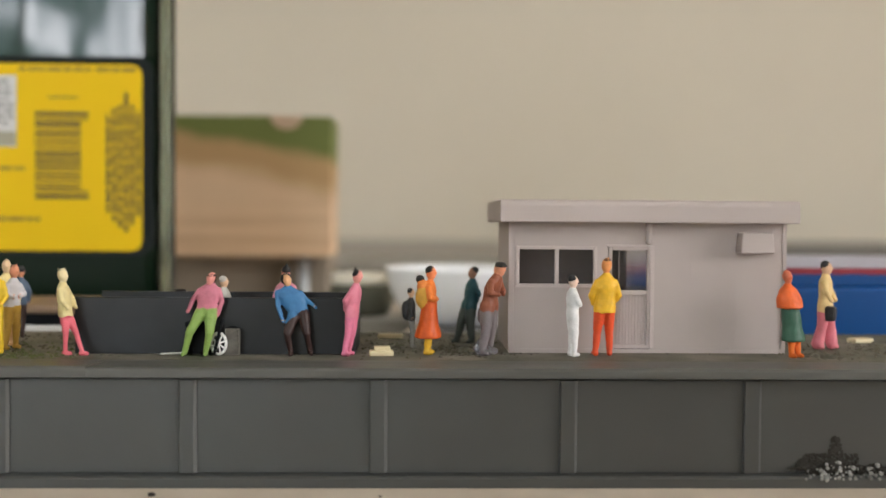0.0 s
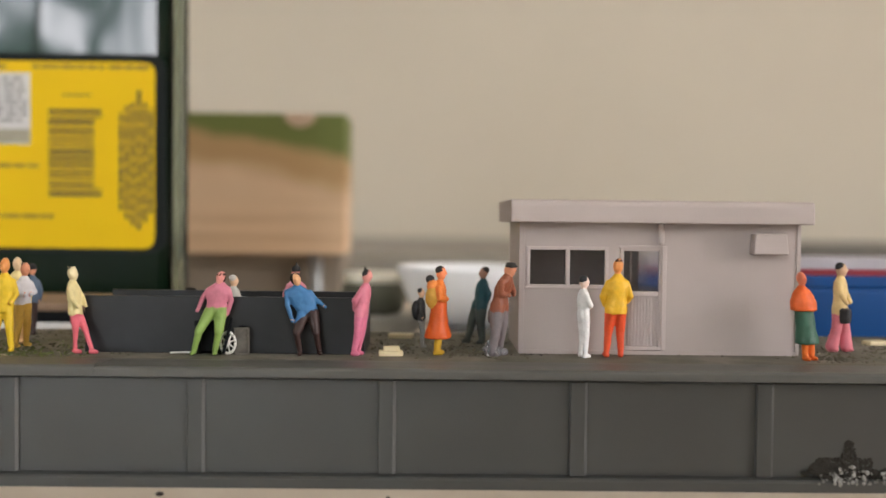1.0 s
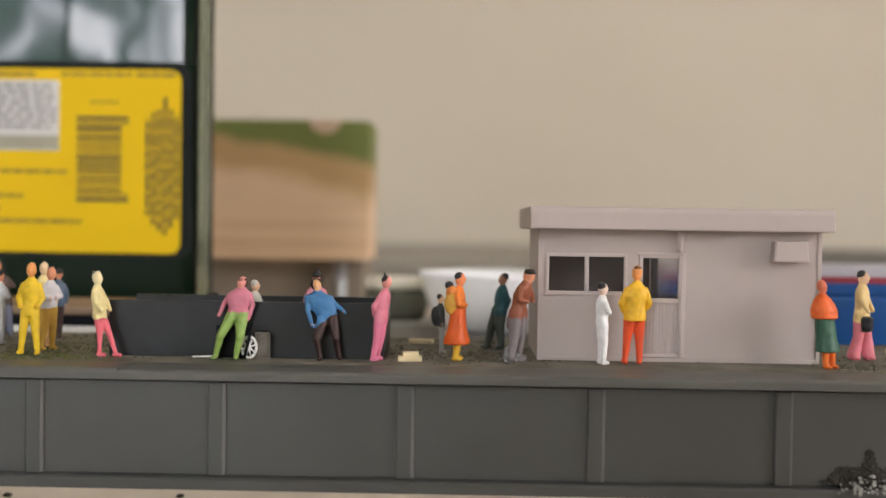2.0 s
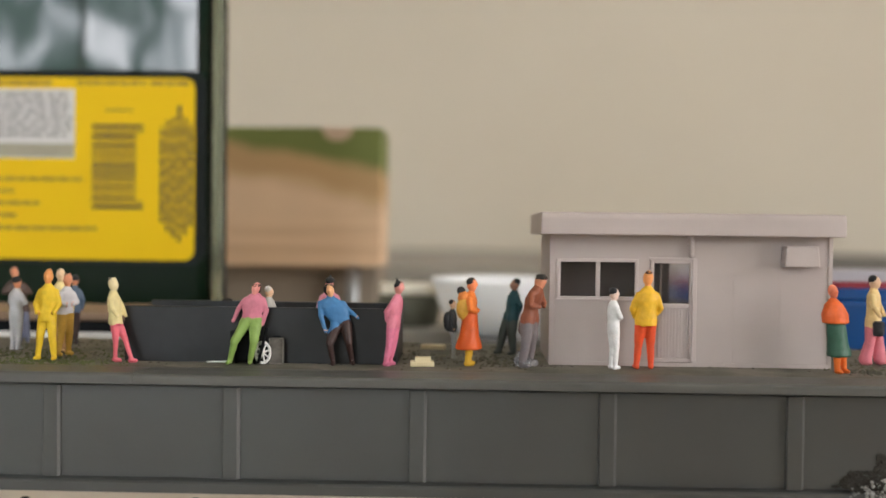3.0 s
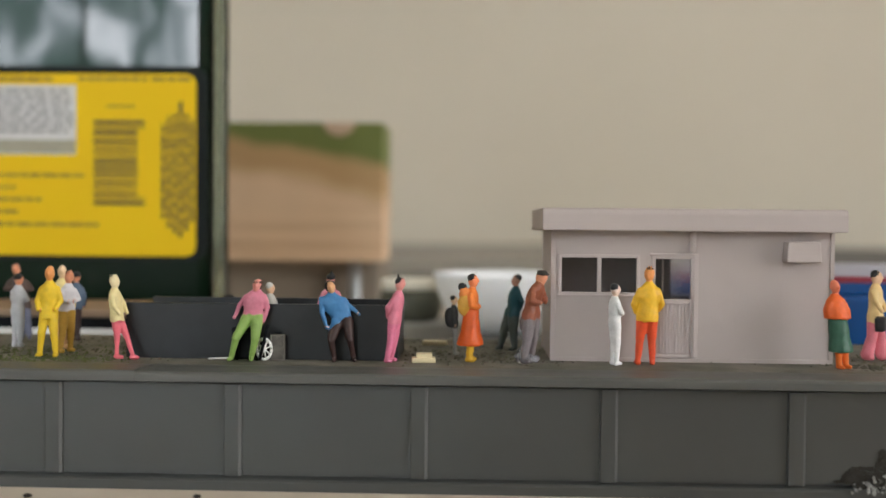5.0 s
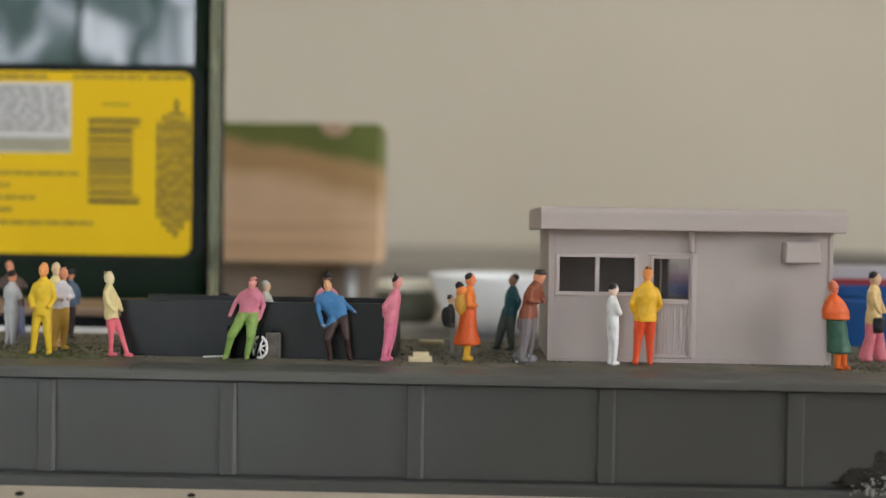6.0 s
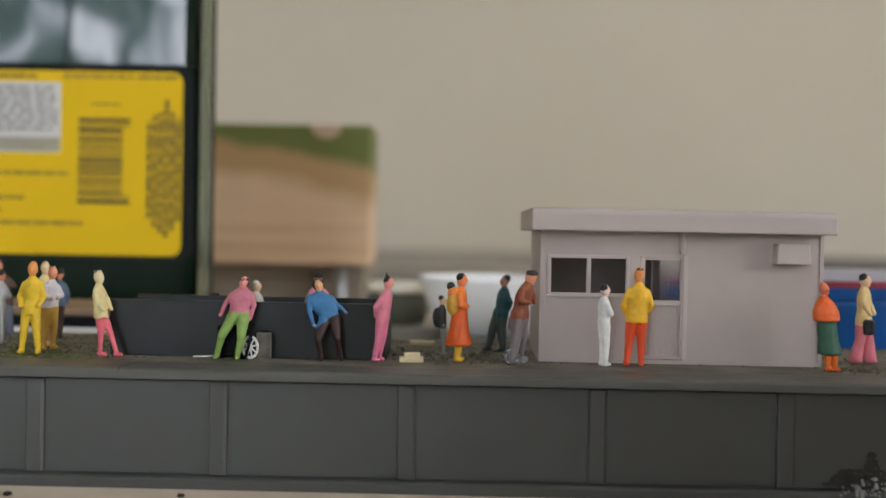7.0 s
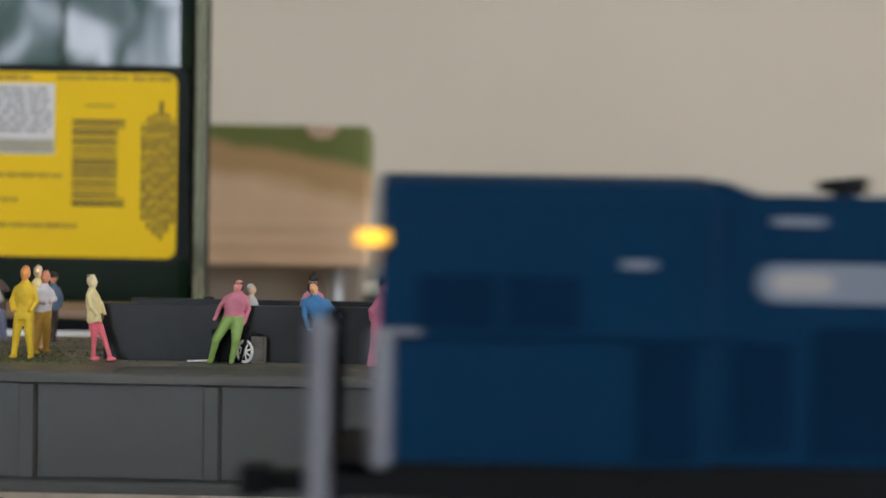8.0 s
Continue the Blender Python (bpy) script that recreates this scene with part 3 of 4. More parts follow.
    if hairdo == "band":
        loft(bm, [(0, hy + 0.1 * s, head + 0.45 * s, 1.18 * s, 1.28 * s), (0, hy + 0.1 * s, head + 0.95 * s, 1.12 * s, 1.2 * s)], kh, 16)
        ball(bm, (0.7 * s, hy + 0.3 * s, head - 0.2 * s), (0.6 * s, 0.8 * s, 1.0 * s), kh, 10)
    if hairdo == "knot":
        rod(bm, (0, hy + 0.8 * s, head + 1.2 * s), (0, hy + 1.0 * s, head + 2.3 * s), 0.42 * s, 0.2 * s, kh, 8, True)
    if hairdo == "hat":
        loft(bm, [(0, hy - 0.35 * s, head + 0.55 * s, 1.15 * s, 1.5 * s), (0, hy - 0.2 * s, head + 0.8 * s, 1.12 * s, 1.25 * s), (0, hy, head + 1.45 * s, 0.85 * s, 0.95 * s)], kh, 16)
    if hairdo in ("tuft", "brim"):
        ball(bm, (0, hy + 0.35 * s, head + 1.15 * s), (0.75 * s, 0.8 * s, 0.42 * s), kh, 10)
        rod(bm, (0, hy - 0.4 * s, head + 1.2 * s), (0, hy - 0.75 * s, head + 1.75 * s), 0.26 * s, 0.13 * s, kh if hairdo == "brim" else ks, 8, True)
        rod(bm, (0, hy + 0.8 * s, head + 1.0 * s), (0, hy + 1.15 * s, head + 1.7 * s), 0.3 * s, 0.12 * s, ks, 8, True)
    sh = 2.2 * s * b * chest
    yy = -0.75 * st
    routes = {
        "down": [((2.75, 0.1, 12.6), (2.65, -0.5, 9.8)), ((-2.75, 0.1, 12.6), (-2.65, -0.5, 9.8))],
        "front": [((2.7, -0.6, 12.8), (0.9, -1.6, 12.4)), ((-2.7, -0.6, 12.8), (-0.9, -1.6, 12.4))],
        "behind": [((2.6, 0.9, 12.8), (0.8, 1.6, 10.6)), ((-2.6, 0.9, 12.8), (-0.8, 1.6, 10.6))],
        "fold": [((2.8, -0.4, 13.1), (-0.6, -1.7, 13.2)), ((-2.8, -0.4, 13.1), (0.6, -1.7, 13.6))],
        "carry": [((2.6, -0.7, 12.8), (2.0, -1.8, 10.8)), ((-2.6, -0.7, 12.8), (-2.0, -1.8, 10.8))],
        "slump": [((3.3, 0.0, 13.2), (4.9, -0.5, 11.5)), ((-2.5, -0.4, 11.8), (-1.9, -0.9, 8.2))],
        "pocket": [((2.75, -0.1, 12.2), (2.0, -1.3, 10.4)), ((-2.75, -0.1, 12.2), (-2.0, -1.3, 10.4))],
        "perch": [((2.7, 0.1, 12.4), (2.5, -0.3, 9.3)), ((-2.8, 0.3, 12.7), (-3.2, -0.3, 10.0))],
    }[arms]
    for i, (elbow, hand_at) in zip((1, -1), routes if not cape else ()):
        e = Vector(elbow) * s
        e.x *= b
        w = Vector(hand_at) * s
        w.x *= b
        e.y += yy
        w.y += yy
        rod(bm, (i * sh * 0.78, yy, 14.9 * s), e, 0.74 * s, 0.64 * s, kt, 12, True)
        rod(bm, e, w, 0.62 * s, 0.46 * s, kt, 12, True)
        ball(bm, w, 0.5 * s, ks, 10)
    if bag == "satchel":
        kb = k((0.012, 0.011, 0.012))
        box(bm, -3.1 * s, 0.3 * s, -2.5 * s, -0.5 * s, 6.4 * s, 9.6 * s, bevel=0.4, mi=kb)
    if bag == "side":
        kb = k((0.16, 0.13, 0.14))
        ball(bm, (1.6 * s, 2.2 * s, 8.0 * s), (0.8 * s, 1.0 * s, 2.0 * s), kb)
    if bag == "backpack":
        kb = k((0.015, 0.015, 0.016))
        ball(bm, (0, 1.6 * s, 12.4 * s), (2.0 * s, 1.7 * s, 3.4 * s), kb)
    if bag == "baby":
        kb = k((0.68, 0.36, 0.05))
        ball(bm, (-1.1 * s, 1.3 * s, 12.9 * s), (1.7 * s, 1.8 * s, 2.6 * s), kb)
        ball(bm, (-0.7 * s, 1.6 * s, 15.4 * s), (1.5 * s, 1.3 * s, 1.4 * s), k((0.75, 0.24, 0.05)))
        ball(bm, (-0.5 * s, 2.2 * s, 16.9 * s), (1.0 * s, 1.05 * s, 1.0 * s), kh)
    # turn, lean, uneven casting
    turn = Matrix.Rotation(radians(heading), 3, "Z")
    for v in bm.verts:
        p = turn @ v.co
        f = max(0.0, min(1.15, v.co.z / (19 * s)))
        v.co = Vector((p.x + lean[0] * f, p.y + lean[1] * f, p.z))
    # melt the pieces into one casting and give each face the paint of the piece beneath it
    bmesh.ops.recalc_face_normals(bm, faces=bm.faces[:])
    bm.faces.ensure_lookup_table()
    tree = BVHTree.FromBMesh(bm)
    paints = [f.material_index for f in bm.faces]
    raw = bpy.data.meshes.new("casting")
    bm.to_mesh(raw)
    bm.free()
    tmp = new("casting", raw)
    rm = tmp.modifiers.new("melt", "REMESH")
    rm.mode, rm.voxel_size = "VOXEL", 0.2
    sm = tmp.modifiers.new("soften", "SMOOTH")
    sm.factor, sm.iterations = 0.5, 4
    dg = bpy.context.evaluated_depsgraph_get()
    me = bpy.data.meshes.new_from_object(tmp.evaluated_get(dg))
    bpy.data.objects.remove(tmp)
    bpy.data.meshes.remove(raw)
    me.name = "figurine"
    me.materials.clear()
    for c in keys:
        me.materials.append(paint(c))
    low = min(v.co.z for v in me.vertices)
    idx = []
    for f in me.polygons:
        hit = tree.find_nearest(f.center)
        c = paints[hit[2]] if hit[2] is not None else 0
        if c in (kt, kl) and kt != kl:
            line = hem * s + hemtilt * (f.center.x - hips) + 0.35 * noise.noise(f.center * 0.9 + Vector((x, y, 0)))
            if c == kl and f.center.z > line:
                c = kt
            elif c == kt and f.center.z < line and f.center.z > 0.55 * hem * s and abs(f.center.x - lean[0] * 0.5) < 2.2 * s * b and not cape:
                c = kl
        idx.append(c)
    me.polygons.foreach_set("material_index", idx)
    me.polygons.foreach_set("use_smooth", [True] * len(idx))
    normals = [v.normal.copy() for v in me.vertices]
    for v, nrm in zip(me.vertices, normals):
        w = v.co + Vector((x, y, 0))
        d = 0.08 * noise.noise(w * 0.9) + 0.02 * noise.noise(w * 2.7)
        v.co = (v.co + nrm * d - Vector((0, 0, low))) * MM
    me.update()
    ob = new("figurine", me)
    ob.matrix_basis = pose(x * MM, y * MM, z * MM)
    return tagged(ob, label, "figurine", "figurines on the platform")


YEL, WHT, PNK = (0.78, 0.52, 0.02), (0.72, 0.71, 0.7), (0.72, 0.22, 0.3)
CREAM = (0.78, 0.63, 0.28)

figurine("painted figurine in brown coat and blue-grey trousers", -112.0, 245.2, 19.4, 20, (-2.6, 0), (0.07, 0.04, 0.03), (0.14, 0.15, 0.22), arms="fold", build=1.15, hair=(0.03, 0.02, 0.015), hem=8)
figurine("painted figurine in plain white suit with black hair", -107.2, 230.1, 17.6, 160, (0.4, 0), (0.6, 0.6, 0.62), (0.58, 0.58, 0.6), arms="front")
figurine("painted figurine in plain yellow suit, standing with feet apart", -92.5, 213.6, 20.2, 5, (0.6, 0), YEL, (0.76, 0.51, 0.021), arms="pocket", hairdo="tuft", hair=(0.2, 0.08, 0.03), skin=(0.8, 0.33, 0.1), stance=1.8, hem=8.4, build=0.93)
figurine("painted cream-coloured figurine with pale bare head", -95.2, 227.2, 19.8, 30, (0.2, 0), CREAM, (0.7, 0.4, 0.18), skin=(0.78, 0.56, 0.34), hairdo="tuft", arms="down")
figurine("painted figurine in white shirt and tan trousers", -91.8, 221.3, 18.9, 60, (0.9, 0), (0.68, 0.66, 0.68), (0.6, 0.36, 0.06), arms="front", hairdo="tuft", hair=HAIR, stance=1.5, hem=10.2)
figurine("painted figurine in blue jacket and dark brown trousers", -98.4, 243.0, 17.6, 200, (0.4, 0), (0.08, 0.12, 0.18), (0.05, 0.025, 0.02), arms="down", stance=0.8, build=0.82)
figurine("painted figurine in cream top and pink trousers", -75.4, 211.6, 18.6, 80, (-1.5, 0), (0.78, 0.66, 0.32), (0.8, 0.16, 0.2), skin=(0.8, 0.68, 0.4), hairdo="tuft", hair=(0.03, 0.025, 0.02), arms="carry", feet=((0.2, 0.9), (0.2, -2.9)), build=0.85, hem=8.9, shank=0.85)
figurine("painted figurine in pink top and lime-green trousers", -48.2, 212.4, 18.6, 0, (2.9, 0.8), (0.62, 0.2, 0.27), (0.24, 0.37, 0.09), skin=PINKSKIN, hair=(0.06, 0.03, 0.02), hairdo="band", arms="perch", feet=((-2.7, -0.9), (1.8, -1.2)), knees=((-2.3, -1.6), (2.0, -1.7)), build=1.24, hem=10.8, hips=0.2, shank=0.82, tuck=0.6)
figurine("painted figurine in blue top and dark brown trousers", -26.8, 212.6, 18.0, 5, (-2.6, 0.8), (0.05, 0.19, 0.4), (0.034, 0.014, 0.011), skin=(0.75, 0.4, 0.2), arms="slump", feet=((-1.4, -0.8), (2.7, 0.2)), knees=((-1.5, -1.6), (2.6, -1.0)), build=1.2, chest=1.32, hairdo="bob", hem=11.0, hips=1.5, hemtilt=0.7, shank=0.78, tuck=0.25)
figurine("painted figurine in pink suit with black topknot", -16.4, 212.8, 18.6, 65, (2.4, 0), PNK, (0.74, 0.2, 0.32), skin=PINKSKIN, hairdo="knot", arms="behind")
figurine("painted pale grey figurine standing in the stairwell", -45.0, 224.0, 16.5, 120, (0, 0), (0.55, 0.54, 0.5), (0.45, 0.44, 0.42), skin=PALESKIN, hair=(0.5, 0.48, 0.44), cape=True)
figurine("painted pink figurine with topknot in the stairwell", -30.9, 224.0, 18.8, 200, (0, 0), (0.65, 0.24, 0.3), PNK, skin=PINKSKIN, hairdo="knot")
figurine("painted figurine of a woman in a flared orange skirt", 1.2, 215.4, 19.4, 80, (0.6, 0), (0.78, 0.2, 0.03), (0.72, 0.42, 0.03), skin=(0.82, 0.24, 0.09), skirt=(0.62, 0.09, 0.006), flare_out=1.1, arms="front", hairdo="cap", bag="baby", hem=4)
figurine("small painted figurine of a child with black backpack", -2.2, 227.0, 13.8, 90, (-0.4, 0), (0.03, 0.03, 0.03), (0.24, 0.23, 0.21), skin=PALESKIN, bag="backpack")
figurine("painted figurine in dark teal jacket and grey-green trousers", 10.2, 236.0, 18.4, 290, (2.3, 0), (0.008, 0.06, 0.075), (0.06, 0.072, 0.064), skin=(0.3, 0.14, 0.09), build=1.3, arms="behind", feet=((-1.4, -1.2), (1.4, 1.3)))
figurine("painted figurine in rust-brown jacket, grey trousers and cap", 13.9, 214.6, 21.4, 62, (1.5, 0), (0.26, 0.075, 0.035), (0.19, 0.162, 0.168), skin=SKIN, hairdo="hat", hair=(0.03, 0.026, 0.022), arms="front", build=1.22, stance=1.7, stoop=1.2, tuck=0.9, bag="side")
figurine("painted figurine in plain white suit with black hair", 32.8, 213.0, 17.8, 110, (-0.1, 0), (0.84, 0.83, 0.82), (0.84, 0.82, 0.81), skin=(0.8, 0.6, 0.5), arms="front", build=0.95)
figurine("painted figurine in yellow coat and red trousers", 39.6, 214.2, 21.5, 185, (0.8, 0), (0.82, 0.46, 0.02), (0.72, 0.075, 0.015), skin=(0.85, 0.33, 0.1), hairdo="tuft", hair=(0.15, 0.06, 0.02), arms="pocket", build=1.06, stance=1.55, hem=8.7, shank=0.9)
figurine("painted figurine in orange cape and green skirt", 81.5, 212.0, 19.2, 25, (-2.2, 0), (0.78, 0.13, 0.02), (0.8, 0.17, 0.025), skin=(0.8, 0.22, 0.12), hairdo="none", cape=True, skirt=(0.03, 0.105, 0.065), flare_out=0.5, arms="front", hem=4)
figurine("painted figurine in cream jacket, pink trousers and black bag", 93.9, 226.3, 20.8, 58, (0.0, 0), (0.78, 0.56, 0.25), (0.72, 0.2, 0.24), skin=PALESKIN, hairdo="cap", bag="satchel", arms="carry", flare=0.5, build=1.2, feet=((-1.4, 1.3), (1.4, -1.3)), hem=8.2, tuck=0.3)


# ---- small things on the platform ----
def suitcase():
    s = thing("suitcase", -40.8, 213.6, DECK_Z, "small scuffed grey-brown plastic suitcase against the parapet", "suitcase")
    part("body", box(bmesh.new(), -42.4, -39.4, 212.6, 214.5, DECK_Z, 29.7, bevel=0.45, seg=3), mat("suitcase_grey", (0.13, 0.115, 0.095), 0.55, vary=0.35, scale=900, mix_scale=500, second=(0.06, 0.052, 0.042)), s)
    part("edge_band", bmesh_frame(-42.5, -39.3, DECK_Z, 29.8, 0.28, 212.52, 212.9), mat("suitcase_edge", (0.16, 0.145, 0.12), 0.5, vary=0.3), s, "worn pale edge")
    part("handle", rod(bmesh.new(), (-41.5, 213.5, 30.0), (-40.3, 213.5, 30.0), 0.22, seg=8, caps=True), CHASSIS, s)


def wheelchair():
    """Cast wheelchair under the seated figure: white wheel, black seat and bars."""
    t = thing("wheelchair", -46.5, 213.0, DECK_Z, "black plastic model wheelchair with white spoked wheel", "wheelchair")
    cx, cz, rx, rz, y = -43.7, 26.6, 1.6, 2.3, 212.1
    n = 16
    ring = [(cx + rx * math.cos(2 * math.pi * i / n), y, cz + rz * math.sin(2 * math.pi * i / n)) for i in range(n)]
    bm = bmesh.new()
    for i in range(n):
        rod(bm, ring[i], ring[(i + 1) % n], 0.32, seg=8)
    wheel = part("wheel", bm, WHITECARD, t, "white wheel")
    part("hub", ball(bmesh.new(), (cx - 0.2, y, cz + 0.1), (0.75, 0.4, 0.95), seg=12), WHITECARD, wheel)
    for a in (15, 60, 105, 150):
        c, s = math.cos(radians(a)) * rx * 0.95, math.sin(radians(a)) * rz * 0.95
        part("spoke", rod(bmesh.new(), (cx - c, y, cz - s), (cx + c, y, cz + s), 0.2, seg=6), WHITECARD, wheel)
    part("push_bar", rod(bmesh.new(), (-44.5, 211.5, 24.6), (-42.9, 211.7, 31.8), 0.34, seg=8, caps=True), CHASSIS, t, "black push bar")
    part("seat", box(bmesh.new(), -51.2, -45.0, 212.9, 214.4, 30.0, 31.2, bevel=0.3), CHASSIS, t)
    part("back_panel", box(bmesh.new(), -50.4, -45.6, 213.6, 214.3, 24.3, 30.0, bevel=0.3), CHASSIS, t)
    part("side_panel", box(bmesh.new(), -46.0, -45.0, 212.2, 213.5, DECK_Z, 30.0, bevel=0.3), CHASSIS, t)
    for x in (-51.0, -50.2):
        part("leg", box(bmesh.new(), x, x + 0.6, 213.0, 213.55, DECK_Z, 30.0, bevel=0.1), CHASSIS, t)
    part("foot_bar", rod(bmesh.new(), (-56.0, 212.4, 24.3), (-51.4, 213.0, 24.4), 0.22, seg=8, caps=True), WHITECARD, t, "pale wire foot bar on the deck")


def chip(x, y, w, d, turn, stack=1):
    bm = bmesh.new()
    box(bm, -w / 2, w / 2, -d / 2, d / 2, 0, 1.1, bevel=0.2)
    if stack > 1:
        box(bm, -w / 2 + 1.0, w / 2 - 0.7, -d / 2 + 0.4, d / 2 - 0.2, 1.05, 2.0, bevel=0.2)
    ob = part("plastic_chip", bm, BEIGE)
    ob.matrix_basis = pose(x * MM, y * MM, DECK_Z * MM, 0, 0, turn)
    tagged(ob, "loose beige plastic offcut lying on the platform", "offcut", "beige offcuts")


suitcase()
wheelchair()
chip(-8.8, 213.6, 5.2, 3.0, 4, 2)
chip(-7.6, 245.5, 6.0, 3.0, -8)
chip(108.8, 240.5, 5.6, 3.2, 18)
chip(-30.0, 248.0, 5.0, 2.6, 30)


def glue_scrap():
    bm = bmesh.new()
    rng = random.Random(5)
    for i in range(3):
        ball(bm, (12.3 + 0.5 * i, 213.3, DECK_Z + 1.6 + i * 0.5), (0.9, 0.45, 1.9), seg=14)
    for i in range(6):
        ball(bm, (13.4 + rng.uniform(-1.6, 2.2), 213.0 + rng.uniform(-0.6, 0.9), DECK_Z + 0.8 + rng.uniform(0, 0.9)), (rng.uniform(0.6, 1.2), rng.uniform(0.5, 0.9), rng.uniform(0.6, 0.9)), seg=10)
    ob = part("plastic_scrap", bm, CLEAR, at=(13.6, 213.0, DECK_Z), smooth=True)
    tagged(ob, "crumpled clear plastic scrap on the platform", "scrap")


glue_scrap()


def scatter(name, label, material, spots, count, size, seed, z=DECK_Z, flat=0.6):
    """Loose crumbs thrown on patches: many small uneven lumps in one mesh."""
    rng = random.Random(seed)
    verts, faces = [], []
    for _ in range(count):
        cx, cy, rx, ry = rng.choice(spots)
        x, y = rng.gauss(cx, rx), rng.gauss(cy, ry)
        if not 206 < y < 257 and z > 20:
            continue
        s = size * rng.uniform(0.4, 1.3)
        n = len(verts)
        a0 = rng.uniform(0, 6.28)
        for i in range(4):
            a = a0 + i * 1.571
            verts.append(((x + s * rng.uniform(0.6, 1.1) * math.cos(a)) * MM, (y + s * rng.uniform(0.6, 1.1) * math.sin(a)) * MM, (z - 0.05) * MM))
        verts.append(((x + rng.uniform(-0.4, 0.4) * s) * MM, (y + rng.uniform(-0.4, 0.4) * s) * MM, (z + s * flat * rng.uniform(0.4, 1.4)) * MM))
        faces += [(n + i, n + (i + 1) % 4, n + 4) for i in range(4)]
    me = bpy.data.meshes.new(name)
    me.from_pydata(verts, [], faces)
    me.materials.append(material)
    return tagged(new(name, me), label, "scatter", kind="stuff")


scatter("moss", "patchy dry green-brown moss scatter on the deck", MOSS,
        [(-105, 214, 14, 4), (-88, 226, 12, 8), (-120, 230, 15, 10), (-6, 228, 5, 8), (8, 222, 5, 6), (12, 240, 8, 6), (100, 222, 9, 7), (112, 232, 8, 7), (88, 214, 4, 3), (130, 226, 20, 12), (-70, 250, 30, 4)], 1500, 0.62, 3)
scatter("grass", "short olive-green grass scatter on the deck", mat("olive_grass", (0.07, 0.085, 0.02), 0.9, vary=0.3),
        [(-112, 211, 12, 3), (-92, 210, 9, 2.5), (-125, 216, 12, 5), (-100, 224, 12, 5)], 1000, 0.6, 8)
scatter("grit", "fine dark grit along the platform edge and walls", SOOT,
        [(-10, 226, 4, 6), (9, 226, 4, 6), (20, 217, 6, 0.8), (50, 217.6, 20, 0.6), (-45, 213.8, 20, 0.5), (100, 225, 10, 6), (-95, 218, 14, 5), (11, 217, 3, 2)], 200, 0.36, 4)


def gravel_pile():
    rng = random.Random(11)
    g = thing("gravel", 90, 195.5, 2.4, "white gravel beads and dark scatter on the platform plinth", "gravel", kind="stuff")
    bm = bmesh.new()
    for _ in range(90):
        x = rng.choice((rng.gauss(82, 2.4), rng.gauss(85.5, 2.8), rng.uniform(80, 112)))
        y = rng.uniform(194.0, 196.6)
        r = rng.uniform(0.16, 0.5)
        t = bmesh.new()
        bmesh.ops.create_icosphere(t, subdivisions=1, radius=r)
        for v in t.verts:
            v.co *= rng.uniform(0.8, 1.2)
        merge(bm, t, 0, Matrix.Translation((x, y, 1.9 + (y - 194.0) * rng.uniform(0.2, 1.35))))
    part("beads", bm, PEBBLE, g)
    bm = bmesh.new()
    for _ in range(2300):
        x = rng.choice((rng.gauss(79, 1.5), rng.gauss(84.0, 1.1), rng.uniform(77, 90), rng.uniform(78, 112)))
        top = (6.4 if x < 89 else 4.2) + 3.6 * math.exp(-((x - 84.2) / 1.2) ** 4) - 1.2 * max(0, 78 - x)
        z = rng.uniform(2.2 if x > 78 else 3.4, max(top, 3.6))
        y = rng.uniform(196.95, 197.35) - max(0, 5 - z) * rng.uniform(0.1, 0.7)
        r = rng.uniform(0.14, 0.4)
        t = bmesh.new()
        bmesh.ops.create_icosphere(t, subdivisions=1, radius=r)
        for v in t.verts:
            v.co *= rng.uniform(0.6, 1.35)
        merge(bm, t, 0, Matrix.Translation((x, y, z)))
    part("dark_scatter", bm, FOAM, g, "dark clump of scatter foam")


gravel_pile()
speck = ball(bmesh.new(), (-57.0, 233.4, 36.5), (1.4, 0.5, 0.4), seg=10)
tagged(part("crumb", speck, SOOT, at=(-57.0, 233.4, 36.3)), "small black crumb on the parapet wall", "crumb")
for cx, cy, cr in ((-51.9, 189.2, 0.8), (-85.0, 187.5, 0.9), (-8.0, 188.6, 0.35)):
    lump = ball(bmesh.new(), (cx, cy, cr * 0.35), (cr, cr * 0.8, cr * 0.5), seg=10)
    tagged(part("crumb", lump, SOOT, at=(cx, cy, 0)), "small dark crumb lying on the table", "crumb", "crumbs on the table")


